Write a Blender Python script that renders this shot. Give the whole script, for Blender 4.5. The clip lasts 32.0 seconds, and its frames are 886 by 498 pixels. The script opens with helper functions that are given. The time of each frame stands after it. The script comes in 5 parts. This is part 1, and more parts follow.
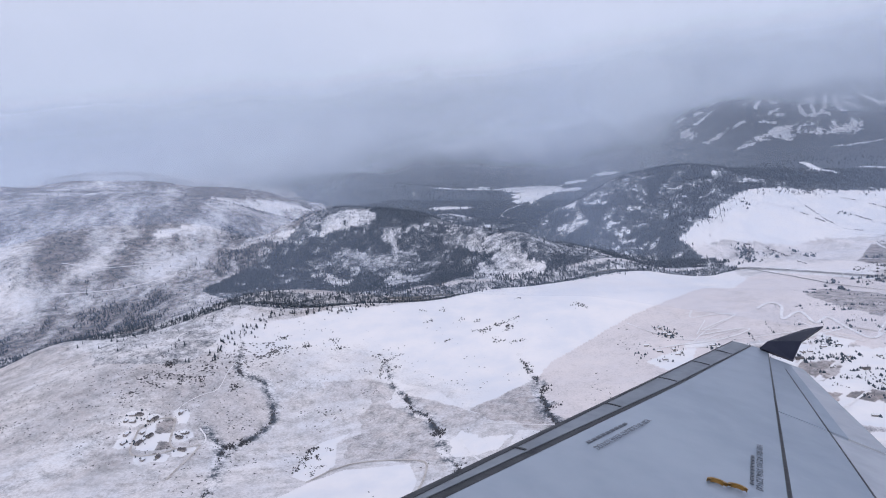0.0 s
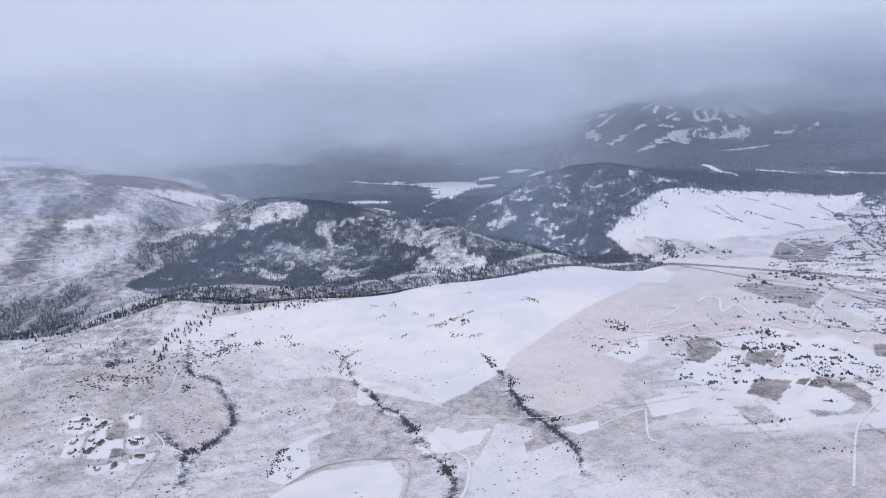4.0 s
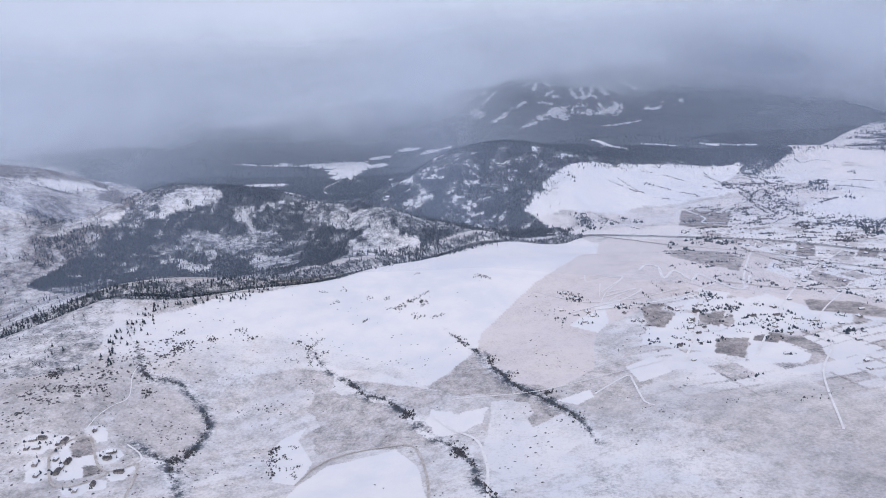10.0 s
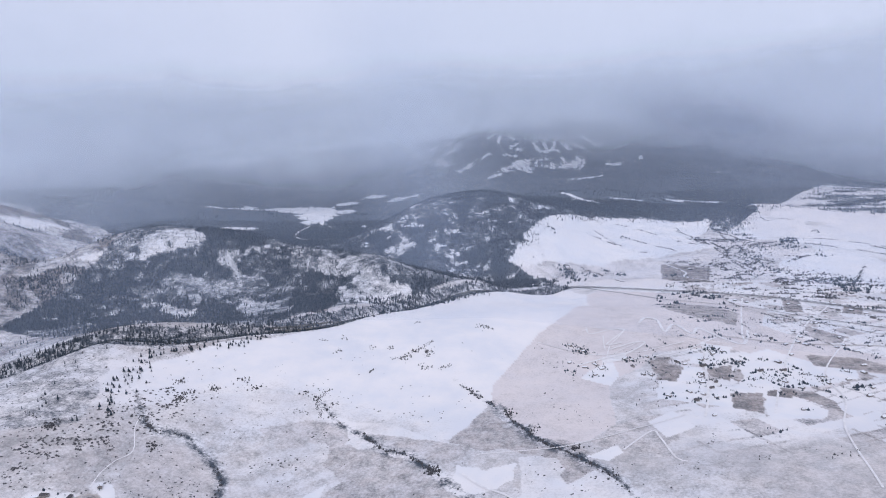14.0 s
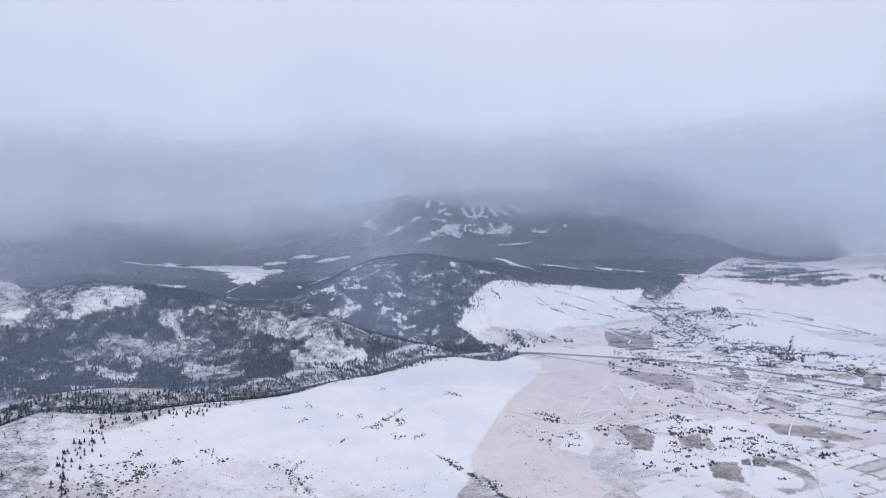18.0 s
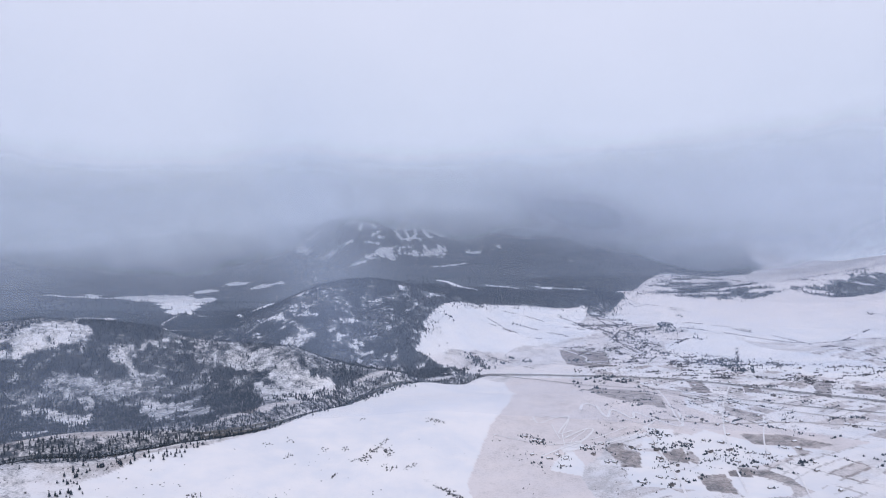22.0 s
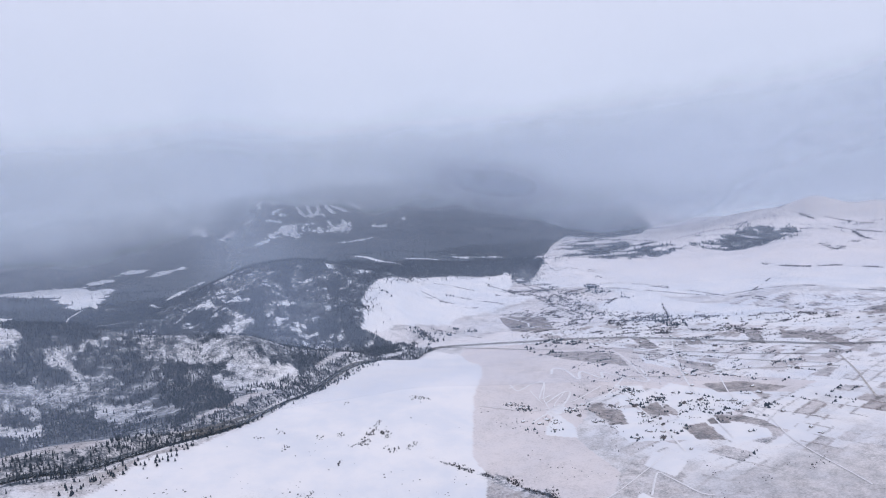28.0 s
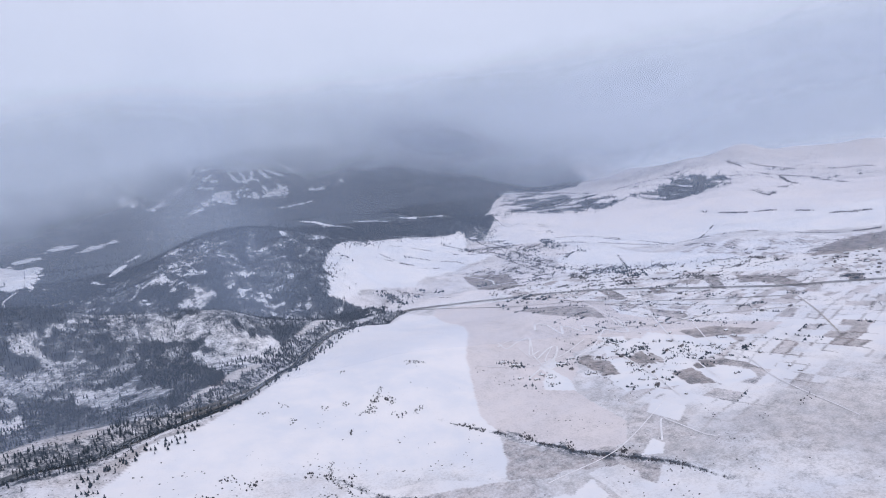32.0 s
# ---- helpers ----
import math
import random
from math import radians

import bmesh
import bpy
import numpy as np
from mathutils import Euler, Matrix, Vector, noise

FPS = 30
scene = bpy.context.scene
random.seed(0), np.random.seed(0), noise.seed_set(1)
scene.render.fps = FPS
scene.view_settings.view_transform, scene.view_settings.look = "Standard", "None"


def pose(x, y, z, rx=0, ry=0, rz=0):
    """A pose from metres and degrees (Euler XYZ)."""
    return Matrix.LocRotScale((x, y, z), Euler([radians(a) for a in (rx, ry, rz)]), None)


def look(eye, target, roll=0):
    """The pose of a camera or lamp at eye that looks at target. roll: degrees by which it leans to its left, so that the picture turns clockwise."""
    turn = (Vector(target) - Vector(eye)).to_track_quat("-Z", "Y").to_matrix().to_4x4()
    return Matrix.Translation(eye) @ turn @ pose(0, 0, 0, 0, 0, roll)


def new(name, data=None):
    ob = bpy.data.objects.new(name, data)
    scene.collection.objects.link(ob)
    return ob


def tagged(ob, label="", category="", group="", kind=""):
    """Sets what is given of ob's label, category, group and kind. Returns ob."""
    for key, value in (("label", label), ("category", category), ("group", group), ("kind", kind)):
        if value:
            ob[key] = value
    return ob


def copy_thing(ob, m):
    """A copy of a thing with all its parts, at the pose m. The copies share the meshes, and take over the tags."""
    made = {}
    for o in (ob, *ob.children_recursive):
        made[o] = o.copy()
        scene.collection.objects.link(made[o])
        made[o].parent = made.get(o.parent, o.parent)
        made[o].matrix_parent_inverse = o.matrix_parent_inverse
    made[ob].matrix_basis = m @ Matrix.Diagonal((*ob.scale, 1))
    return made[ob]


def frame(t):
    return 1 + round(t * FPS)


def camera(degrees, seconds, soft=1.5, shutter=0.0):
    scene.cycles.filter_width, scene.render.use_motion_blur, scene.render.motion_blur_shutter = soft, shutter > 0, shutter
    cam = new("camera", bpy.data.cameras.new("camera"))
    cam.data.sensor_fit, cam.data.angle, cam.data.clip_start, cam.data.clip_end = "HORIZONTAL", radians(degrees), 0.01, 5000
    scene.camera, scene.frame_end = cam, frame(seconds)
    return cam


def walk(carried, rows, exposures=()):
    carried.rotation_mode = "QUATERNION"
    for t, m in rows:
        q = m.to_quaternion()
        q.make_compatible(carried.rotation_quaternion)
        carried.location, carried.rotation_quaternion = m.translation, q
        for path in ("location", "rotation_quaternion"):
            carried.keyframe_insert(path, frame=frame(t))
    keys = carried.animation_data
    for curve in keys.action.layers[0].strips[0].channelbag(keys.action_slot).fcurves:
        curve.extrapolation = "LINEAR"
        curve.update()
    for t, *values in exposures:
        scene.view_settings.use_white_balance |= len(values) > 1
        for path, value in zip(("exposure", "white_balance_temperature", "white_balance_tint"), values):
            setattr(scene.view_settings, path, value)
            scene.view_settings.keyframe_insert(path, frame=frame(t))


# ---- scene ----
cam = camera(66.60, 32.0, soft=1.1)

# Flight path: seconds, place (m), yaw to the left of +y, pitch up, lean (degrees).
# The country is modelled at about 1:4.5, so that its far ranges lie inside the lens's 5 km.
EXPOSURES = ((0.0, 0.0), (32.0, 0.0))
FLIGHT = (
    (0.0, 205.73, 32.32, 182.90, 28.823, -6.781, -5.963),
    (0.5, 199.18, 29.81, 183.27, 27.941, -6.482, -5.880),
    (1.0, 192.65, 27.43, 183.66, 26.749, -6.048, -5.704),
    (1.5, 186.12, 25.18, 184.07, 25.355, -5.791, -5.321),
    (2.0, 179.61, 23.06, 184.50, 23.923, -5.821, -5.043),
    (2.5, 173.10, 21.07, 184.95, 22.679, -6.307, -4.946),
    (3.0, 166.60, 19.20, 185.40, 21.730, -7.014, -4.941),
    (3.5, 160.09, 17.45, 185.87, 20.983, -7.753, -4.907),
    (5.5, 134.07, 11.63, 187.82, 19.309, -8.248, -3.347),
    (6.0, 127.55, 10.45, 188.32, 18.759, -8.313, -3.259),
    (6.5, 121.02, 9.38, 188.82, 17.972, -8.265, -3.320),
    (7.0, 114.48, 8.42, 189.32, 16.960, -8.239, -3.486),
    (7.5, 107.93, 7.56, 189.82, 15.790, -8.460, -3.769),
    (8.0, 101.37, 6.81, 190.32, 14.522, -9.082, -4.029),
    (8.5, 94.80, 6.15, 190.82, 13.216, -9.871, -4.306),
    (9.0, 88.21, 5.59, 191.31, 12.032, -10.482, -4.602),
    (9.5, 81.60, 5.13, 191.80, 11.036, -10.731, -5.052),
    (10.0, 74.98, 4.76, 192.29, 10.111, -10.587, -5.387),
    (10.5, 68.34, 4.48, 192.78, 9.219, -10.065, -5.320),
    (11.0, 61.68, 4.30, 193.27, 8.443, -9.288, -5.010),
    (11.5, 55.00, 4.20, 193.75, 7.787, -8.569, -4.531),
    (12.0, 48.30, 4.19, 194.22, 7.266, -8.302, -4.007),
    (12.5, 41.58, 4.27, 194.70, 6.844, -8.316, -3.610),
    (13.0, 34.85, 4.44, 195.17, 6.476, -8.133, -3.491),
    (13.5, 28.09, 4.68, 195.64, 6.150, -7.628, -3.553),
    (14.0, 21.31, 5.01, 196.11, 5.816, -6.823, -3.446),
    (14.5, 14.51, 5.42, 196.58, 5.273, -5.812, -3.098),
    (15.0, 7.69, 5.91, 197.05, 4.574, -4.661, -2.679),
    (15.5, 0.85, 6.48, 197.52, 3.804, -3.444, -2.256),
    (17.5, -26.71, 9.53, 199.44, -0.412, -1.781, -1.570),
    (18.0, -33.65, 10.48, 199.94, -1.371, -1.832, -1.535),
    (18.5, -40.61, 11.50, 200.45, -2.144, -1.869, -1.377),
    (19.0, -47.59, 12.59, 200.97, -2.717, -1.897, -1.202),
    (19.5, -54.58, 13.76, 201.51, -3.193, -1.732, -1.000),
    (20.0, -61.58, 15.00, 202.06, -3.775, -1.097, -1.060),
    (20.5, -68.60, 16.30, 202.63, -4.722, -0.142, -1.286),
    (21.0, -75.64, 17.68, 203.22, -5.789, 0.399, -1.681),
    (21.5, -82.69, 19.13, 203.84, -6.932, 0.342, -2.182),
    (22.0, -89.74, 20.64, 204.48, -7.882, -0.221, -2.746),
    (22.5, -96.81, 22.23, 205.15, -8.640, -1.052, -3.348),
    (23.0, -103.89, 23.88, 205.85, -9.202, -2.099, -3.925),
    (23.5, -110.97, 25.60, 206.59, -9.730, -3.250, -4.496),
    (24.0, -118.06, 27.39, 207.36, -10.297, -4.329, -4.970),
    (24.5, -125.15, 29.25, 208.18, -10.935, -5.298, -5.330),
    (26.5, -153.51, 37.36, 211.92, -13.916, -6.196, -6.010),
    (27.0, -160.58, 39.56, 213.00, -14.911, -5.223, -5.703),
    (27.5, -167.65, 41.83, 214.13, -15.936, -4.123, -5.512),
    (28.0, -174.71, 44.16, 215.34, -17.024, -3.281, -5.538),
    (28.5, -181.75, 46.56, 216.62, -17.925, -3.318, -5.637),
    (29.0, -188.77, 49.04, 217.97, -18.750, -4.328, -5.754),
    (29.5, -195.78, 51.58, 219.41, -19.643, -5.985, -5.830),
    (30.0, -202.76, 54.19, 220.93, -20.558, -7.502, -6.018),
    (30.5, -209.72, 56.87, 222.54, -21.345, -8.251, -6.377),
    (31.0, -216.65, 59.63, 224.24, -21.828, -8.154, -6.879),
    (31.5, -223.55, 62.46, 226.04, -22.177, -7.724, -7.349),
    (32.0, -230.42, 65.35, 227.95, -22.564, -7.469, -7.627),
)


def flown(x, y, z, yaw, pitch, lean):
    a, p = radians(yaw), radians(pitch)
    ahead = Vector((-math.sin(a) * math.cos(p), math.cos(a) * math.cos(p), math.sin(p)))
    eye = Vector((x, y, z))
    return look(eye, eye + ahead * 100.0, lean)


walk(cam, [(row[0], flown(*row[1:])) for row in FLIGHT], EXPOSURES)


# ---- light: a bright overcast winter sky ----
world = bpy.data.worlds.new("overcast")
scene.world = world
world.use_nodes = True
wn, wl = world.node_tree.nodes, world.node_tree.links
wn.clear()
w_out, w_bg = wn.new("ShaderNodeOutputWorld"), wn.new("ShaderNodeBackground")
w_sky = wn.new("ShaderNodeTexSky")
w_sky.sky_type, w_sky.sun_disc = "NISHITA", False
w_sky.sun_elevation, w_sky.sun_rotation = radians(32), radians(200)
w_mix = wn.new("ShaderNodeMix")
w_mix.data_type = "RGBA"
# The cloud's own light: blue-grey low down, paler and warmer overhead, in soft drifts.
w_co, w_split, w_rise, w_drift, w_sum, w_cloud = (wn.new("ShaderNode" + k) for k in ("TexCoord", "SeparateXYZ", "MapRange", "TexNoise", "Math", "ValToRGB"))
w_drift.inputs["Scale"].default_value, w_drift.inputs["Detail"].default_value = 3.0, 5.0
w_rise.inputs[1].default_value, w_rise.inputs[2].default_value, w_rise.inputs[4].default_value = 0.0, 0.36, 0.75
w_sum.operation = "MULTIPLY_ADD"
w_sum.inputs[1].default_value = 0.5
wl.new(w_co.outputs["Generated"], w_split.inputs[0])
wl.new(w_co.outputs["Generated"], w_drift.inputs["Vector"])
wl.new(w_split.outputs[2], w_rise.inputs[0])
wl.new(w_drift.outputs["Fac"], w_sum.inputs[0])
wl.new(w_rise.outputs[0], w_sum.inputs[2])
w_side = wn.new("ShaderNodeMath")
w_side.operation = "MULTIPLY_ADD"
w_side.inputs[1].default_value = 0.16  # brighter towards the hidden sun
wl.new(w_split.outputs[0], w_side.inputs[0])
wl.new(w_sum.outputs[0], w_side.inputs[2])
wl.new(w_side.outputs[0], w_cloud.inputs[0])
low, high = w_cloud.color_ramp.elements
low.position, low.color = 0.15, (0.585, 0.655, 0.845, 1)
high.position, high.color = 0.95, (0.755, 0.795, 0.985, 1)
w_lift = wn.new("ShaderNodeVectorMath")
w_lift.operation = "SCALE"
w_lift.inputs[3].default_value = 8.0
wl.new(w_cloud.outputs[0], w_lift.inputs[0])
w_mix.inputs[0].default_value = 0.93
wl.new(w_sky.outputs[0], w_mix.inputs[6])
wl.new(w_lift.outputs[0], w_mix.inputs[7])
wl.new(w_mix.outputs[2], w_bg.inputs[0])
w_bg.inputs[1].default_value = 0.12
wl.new(w_bg.outputs[0], w_out.inputs[0])

sun = new("sun", bpy.data.lights.new("sun", "SUN"))
sun.data.energy, sun.data.angle, sun.data.color = 0.8, radians(20), (0.975, 0.955, 0.955)
sun.matrix_world = look((200, -600, 900), (0, 500, 0))


# ---- materials ----
def material(name):
    m = bpy.data.materials.new(name)
    m.use_nodes = True
    m.node_tree.nodes.clear()
    return m, m.node_tree.nodes, m.node_tree.links


def noise_node(n, l, size, detail=4.0, rough=0.55, where="Object"):
    """Noise of a feature size in metres, over the thing's own space."""
    co, tex = n.new("ShaderNodeTexCoord"), n.new("ShaderNodeTexNoise")
    tex.inputs["Scale"].default_value, tex.inputs["Detail"].default_value, tex.inputs["Roughness"].default_value = 1.0 / size, detail, rough
    l.new(co.outputs[where], tex.inputs["Vector"])
    return tex.outputs["Fac"]


def calc(n, l, op, a, b, c=None):
    node = n.new("ShaderNodeMath")
    node.operation = op
    for k, v in enumerate((a, b, c)):
        if v is None:
            continue
        if isinstance(v, (int, float)):
            node.inputs[k].default_value = v
        else:
            l.new(v, node.inputs[k])
    return node.outputs[0]


def blend(n, l, fac, a, b):
    node = n.new("ShaderNodeMix")
    node.data_type = "RGBA"
    for k, v in ((0, fac), (6, a), (7, b)):
        if isinstance(v, tuple):
            node.inputs[k].default_value = (*v, 1)
        elif isinstance(v, (int, float)):
            node.inputs[k].default_value = v
        else:
            l.new(v, node.inputs[k])
    return node.outputs[2]


def step(n, l, value, low, high):
    node = n.new("ShaderNodeMapRange")
    node.interpolation_type = "SMOOTHSTEP"
    l.new(value, node.inputs[0])
    node.inputs[1].default_value, node.inputs[2].default_value = low, high
    return node.outputs[0]


def surface(n, l, colour, rough=0.9, bump=None, strength=0.3, far=1.0, metal=0.0, shine=0.2):
    out, bsdf = n.new("ShaderNodeOutputMaterial"), n.new("ShaderNodeBsdfPrincipled")
    if isinstance(colour, tuple):
        bsdf.inputs["Base Color"].default_value = (*colour, 1)
    else:
        l.new(colour, bsdf.inputs["Base Color"])
    if isinstance(rough, (int, float)):
        bsdf.inputs["Roughness"].default_value = rough
    else:
        l.new(rough, bsdf.inputs["Roughness"])
    bsdf.inputs["Metallic"].default_value = metal
    bsdf.inputs["Specular IOR Level"].default_value = shine
    if bump is not None:
        b = n.new("ShaderNodeBump")
        b.inputs["Strength"].default_value, b.inputs["Distance"].default_value = strength, far
        l.new(bump, b.inputs["Height"])
        l.new(b.outputs[0], bsdf.inputs["Normal"])
    l.new(bsdf.outputs[0], out.inputs[0])
    return bsdf


def plain(name, a, b, size, rough=0.9, strength=0.3, metal=0.0, shine=0.2, vary=0.0):
    """A surface that wanders between two colours at two scales; vary: how far single things differ in lightness."""
    m, n, l = material(name)
    mixed = calc(n, l, "ADD", calc(n, l, "MULTIPLY", noise_node(n, l, size), 0.65), calc(n, l, "MULTIPLY", noise_node(n, l, size / 6), 0.35))
    colour = blend(n, l, step(n, l, mixed, 0.35, 0.65), a, b)
    if vary:
        info, hsv = n.new("ShaderNodeObjectInfo"), n.new("ShaderNodeHueSaturation")
        l.new(calc(n, l, "MULTIPLY_ADD", info.outputs["Random"], 2 * vary, 1 - vary), hsv.inputs["Value"])
        l.new(colour, hsv.inputs["Color"])
        colour = hsv.outputs[0]
    surface(n, l, colour, rough, noise_node(n, l, size / 5), strength, size / 20, metal, shine)
    return m


# Ground: snow lying over dry grass and brush, by how much of it lies where.
ground_mat, n, l = material("snowy_ground")
lay = n.new("ShaderNodeAttribute")
lay.attribute_name = "cover"
parts = n.new("ShaderNodeSeparateColor")
l.new(lay.outputs["Color"], parts.inputs[0])
fine, mid, wide = noise_node(n, l, 1.9, 4, 0.72), noise_node(n, l, 10, 5, 0.7), noise_node(n, l, 90, 4)
speck = calc(n, l, "ADD", calc(n, l, "MULTIPLY", fine, 0.62), calc(n, l, "MULTIPLY", mid, 0.38))
clump = noise_node(n, l, 13, 4, 0.75)
break_up = calc(n, l, "MULTIPLY", calc(n, l, "MULTIPLY", calc(n, l, "SUBTRACT", clump, 0.5), 2.4), calc(n, l, "POWER", parts.outputs[2], 1.5))
some = calc(n, l, "MINIMUM", calc(n, l, "MULTIPLY", parts.outputs[0], 5.0), 1.0)
covered = calc(n, l, "SUBTRACT", calc(n, l, "SUBTRACT", parts.outputs[0], calc(n, l, "MULTIPLY", some, calc(n, l, "MULTIPLY", calc(n, l, "SUBTRACT", speck, 0.5), calc(n, l, "MULTIPLY_ADD", parts.outputs[2], 1.6, 0.75)))), calc(n, l, "MULTIPLY", some, break_up))
snowed = step(n, l, covered, 0.14, 0.88)
grass = blend(n, l, step(n, l, mid, 0.38, 0.62), (0.345, 0.298, 0.288), (0.215, 0.203, 0.205))
brush = blend(n, l, step(n, l, fine, 0.4, 0.6), (0.042, 0.056, 0.078), (0.088, 0.106, 0.132))
bare = blend(n, l, step(n, l, calc(n, l, "ADD", parts.outputs[2], calc(n, l, "MULTIPLY", calc(n, l, "SUBTRACT", mid, 0.5), 0.6)), 0.3, 0.7), grass, brush)
drift = calc(n, l, "ADD", calc(n, l, "MULTIPLY", wide, 0.6), calc(n, l, "MULTIPLY", noise_node(n, l, 26, 4, 0.6), 0.4))
snow = blend(n, l, step(n, l, drift, 0.36, 0.64), (0.745, 0.755, 0.80), (0.87, 0.84, 0.84))
dusted = blend(n, l, calc(n, l, "MULTIPLY", parts.outputs[1], 0.54), snow, (0.68, 0.585, 0.568))
surface(n, l, blend(n, l, snowed, bare, dusted), 0.85, speck, 0.35, 1.2)

needle_mat = plain("dark_needles", (0.034, 0.048, 0.066), (0.066, 0.084, 0.108), 2.5, vary=0.25)
bark_mat = plain("grey_bark", (0.07, 0.055, 0.045), (0.13, 0.11, 0.095), 0.4)
brush_mat = plain("leafless_brush", (0.045, 0.046, 0.056), (0.095, 0.092, 0.098), 1.6)
sage_mat = plain("grey_sagebrush", (0.07, 0.07, 0.082), (0.14, 0.135, 0.14), 1.4)
asphalt_mat = plain("wet_asphalt", (0.10, 0.10, 0.105), (0.19, 0.185, 0.18), 6.0, 0.7)
dirt_mat = plain("dirt_track", (0.40, 0.36, 0.335), (0.62, 0.585, 0.565), 5.0)
snowtrack_mat = plain("snowed_track", (0.74, 0.72, 0.73), (0.86, 0.84, 0.85), 5.0)
water_mat = plain("river_water", (0.035, 0.045, 0.055), (0.06, 0.07, 0.08), 9.0, 0.12, 0.1, shine=0.5)
roof_snow_mat = plain("snowed_roof", (0.72, 0.73, 0.77), (0.86, 0.86, 0.88), 0.9, vary=0.08)
roof_dark_mat = plain("shingle_roof", (0.06, 0.06, 0.07), (0.14, 0.13, 0.135), 0.5, vary=0.3)
siding_mat = plain("house_siding", (0.13, 0.12, 0.12), (0.30, 0.28, 0.27), 0.8, vary=0.35)

# Cloud: thin vapour, thicker or thinner by the sheet's own density.
def vapour(name, colour):
    m, n, l = material(name)
    lay = n.new("ShaderNodeAttribute")
    lay.attribute_name = "vapour"
    out, mixer, clear, soft, back, both = (n.new("ShaderNode" + k) for k in ("OutputMaterial", "MixShader", "BsdfTransparent", "BsdfDiffuse", "BsdfTranslucent", "MixShader"))
    for s in (soft, back):
        s.inputs["Color"].default_value = (*colour, 1)
    l.new(soft.outputs[0], both.inputs[1])
    l.new(back.outputs[0], both.inputs[2])
    both.inputs[0].default_value = 0.33
    wisp = calc(n, l, "MULTIPLY", calc(n, l, "MULTIPLY_ADD", noise_node(n, l, 170, 7, 0.7), 0.4, 0.8), calc(n, l, "MULTIPLY_ADD", noise_node(n, l, 3, 0, 0.5), 0.55, 0.725))
    l.new(calc(n, l, "MINIMUM", calc(n, l, "MULTIPLY", lay.outputs["Fac"], wisp), 1.0), mixer.inputs[0])
    l.new(clear.outputs[0], mixer.inputs[1])
    l.new(both.outputs[0], mixer.inputs[2])
    l.new(mixer.outputs[0], out.inputs[0])
    return m


cloud_mat = vapour("cloud_vapour", (0.825, 0.90, 1.0))
# Blue of the air over distance, put into the colour of thin sheets.
haze_mat = vapour("thin_blue_haze", (0.635, 0.755, 0.985))
# The same cloud in shade: its dimness is put into the base colour.
shaded_cloud_mat = vapour("cloud_coloured_shaded", (0.44, 0.49, 0.58))
deep_shade_cloud_mat = vapour("cloud_coloured_deep_shade", (0.25, 0.29, 0.37))


# ---- the lie of the land ----
def lattice(ix, iy, seed):
    h = (ix.astype(np.int64) * 374761393 + iy.astype(np.int64) * 668265263 + seed * 982451653) & 0xFFFFFFFF
    h = ((h ^ (h >> 13)) * 1274126177) & 0xFFFFFFFF
    return ((h ^ (h >> 16)) & 0xFFFF) / 65535.0


def grain(x, y, size, seed=0):
    """Smooth value noise of a feature size in metres, -1 to 1."""
    u, v = np.asarray(x, float) / size, np.asarray(y, float) / size
    iu, iv = np.floor(u), np.floor(v)
    a, b = u - iu, v - iv
    a, b = a * a * (3 - 2 * a), b * b * (3 - 2 * b)
    n00, n10 = lattice(iu, iv, seed), lattice(iu + 1, iv, seed)
    n01, n11 = lattice(iu, iv + 1, seed), lattice(iu + 1, iv + 1, seed)
    return 2 * ((n00 * (1 - a) + n10 * a) * (1 - b) + (n01 * (1 - a) + n11 * a) * b) - 1


def fractal(x, y, size, octaves=4, seed=0, fall=0.5):
    total, weight = 0.0, 0.0
    for k in range(octaves):
        total = total + grain(x + 17.3 * k, y - 9.1 * k, size / 2**k, seed + k) * fall**k
        weight += fall**k
    return total / weight


def ramp(v, low, high):
    s = np.clip((np.asarray(v, float) - low) / (high - low), 0, 1)
    return s * s * (3 - 2 * s)


def off_line(x, y, line):
    """How far each point lies from a line of corners, and how far along the line (0 to 1) its nearest place is."""
    best, where = np.full(np.shape(x), 1e9), np.zeros(np.shape(x))
    n = len(line) - 1
    for k in range(n):
        (ax, ay), (bx, by) = line[k], line[k + 1]
        dx, dy = bx - ax, by - ay
        s = np.clip(((x - ax) * dx + (y - ay) * dy) / (dx * dx + dy * dy), 0, 1)
        d = np.hypot(x - ax - s * dx, y - ay - s * dy)
        where = np.where(d < best, (k + s) / n, where)
        best = np.minimum(best, d)
    return best, where


def inside(x, y, corners):
    """Whether each point lies inside an outline."""
    hit = np.zeros(np.shape(x), bool)
    for (ax, ay), (bx, by) in zip(corners, corners[1:] + corners[:1]):
        cross = (ay > y) != (by > y)
        hit ^= cross & (x < (bx - ax) * (y - ay) / ((by - ay) or 1e-9) + ax)
    return hit


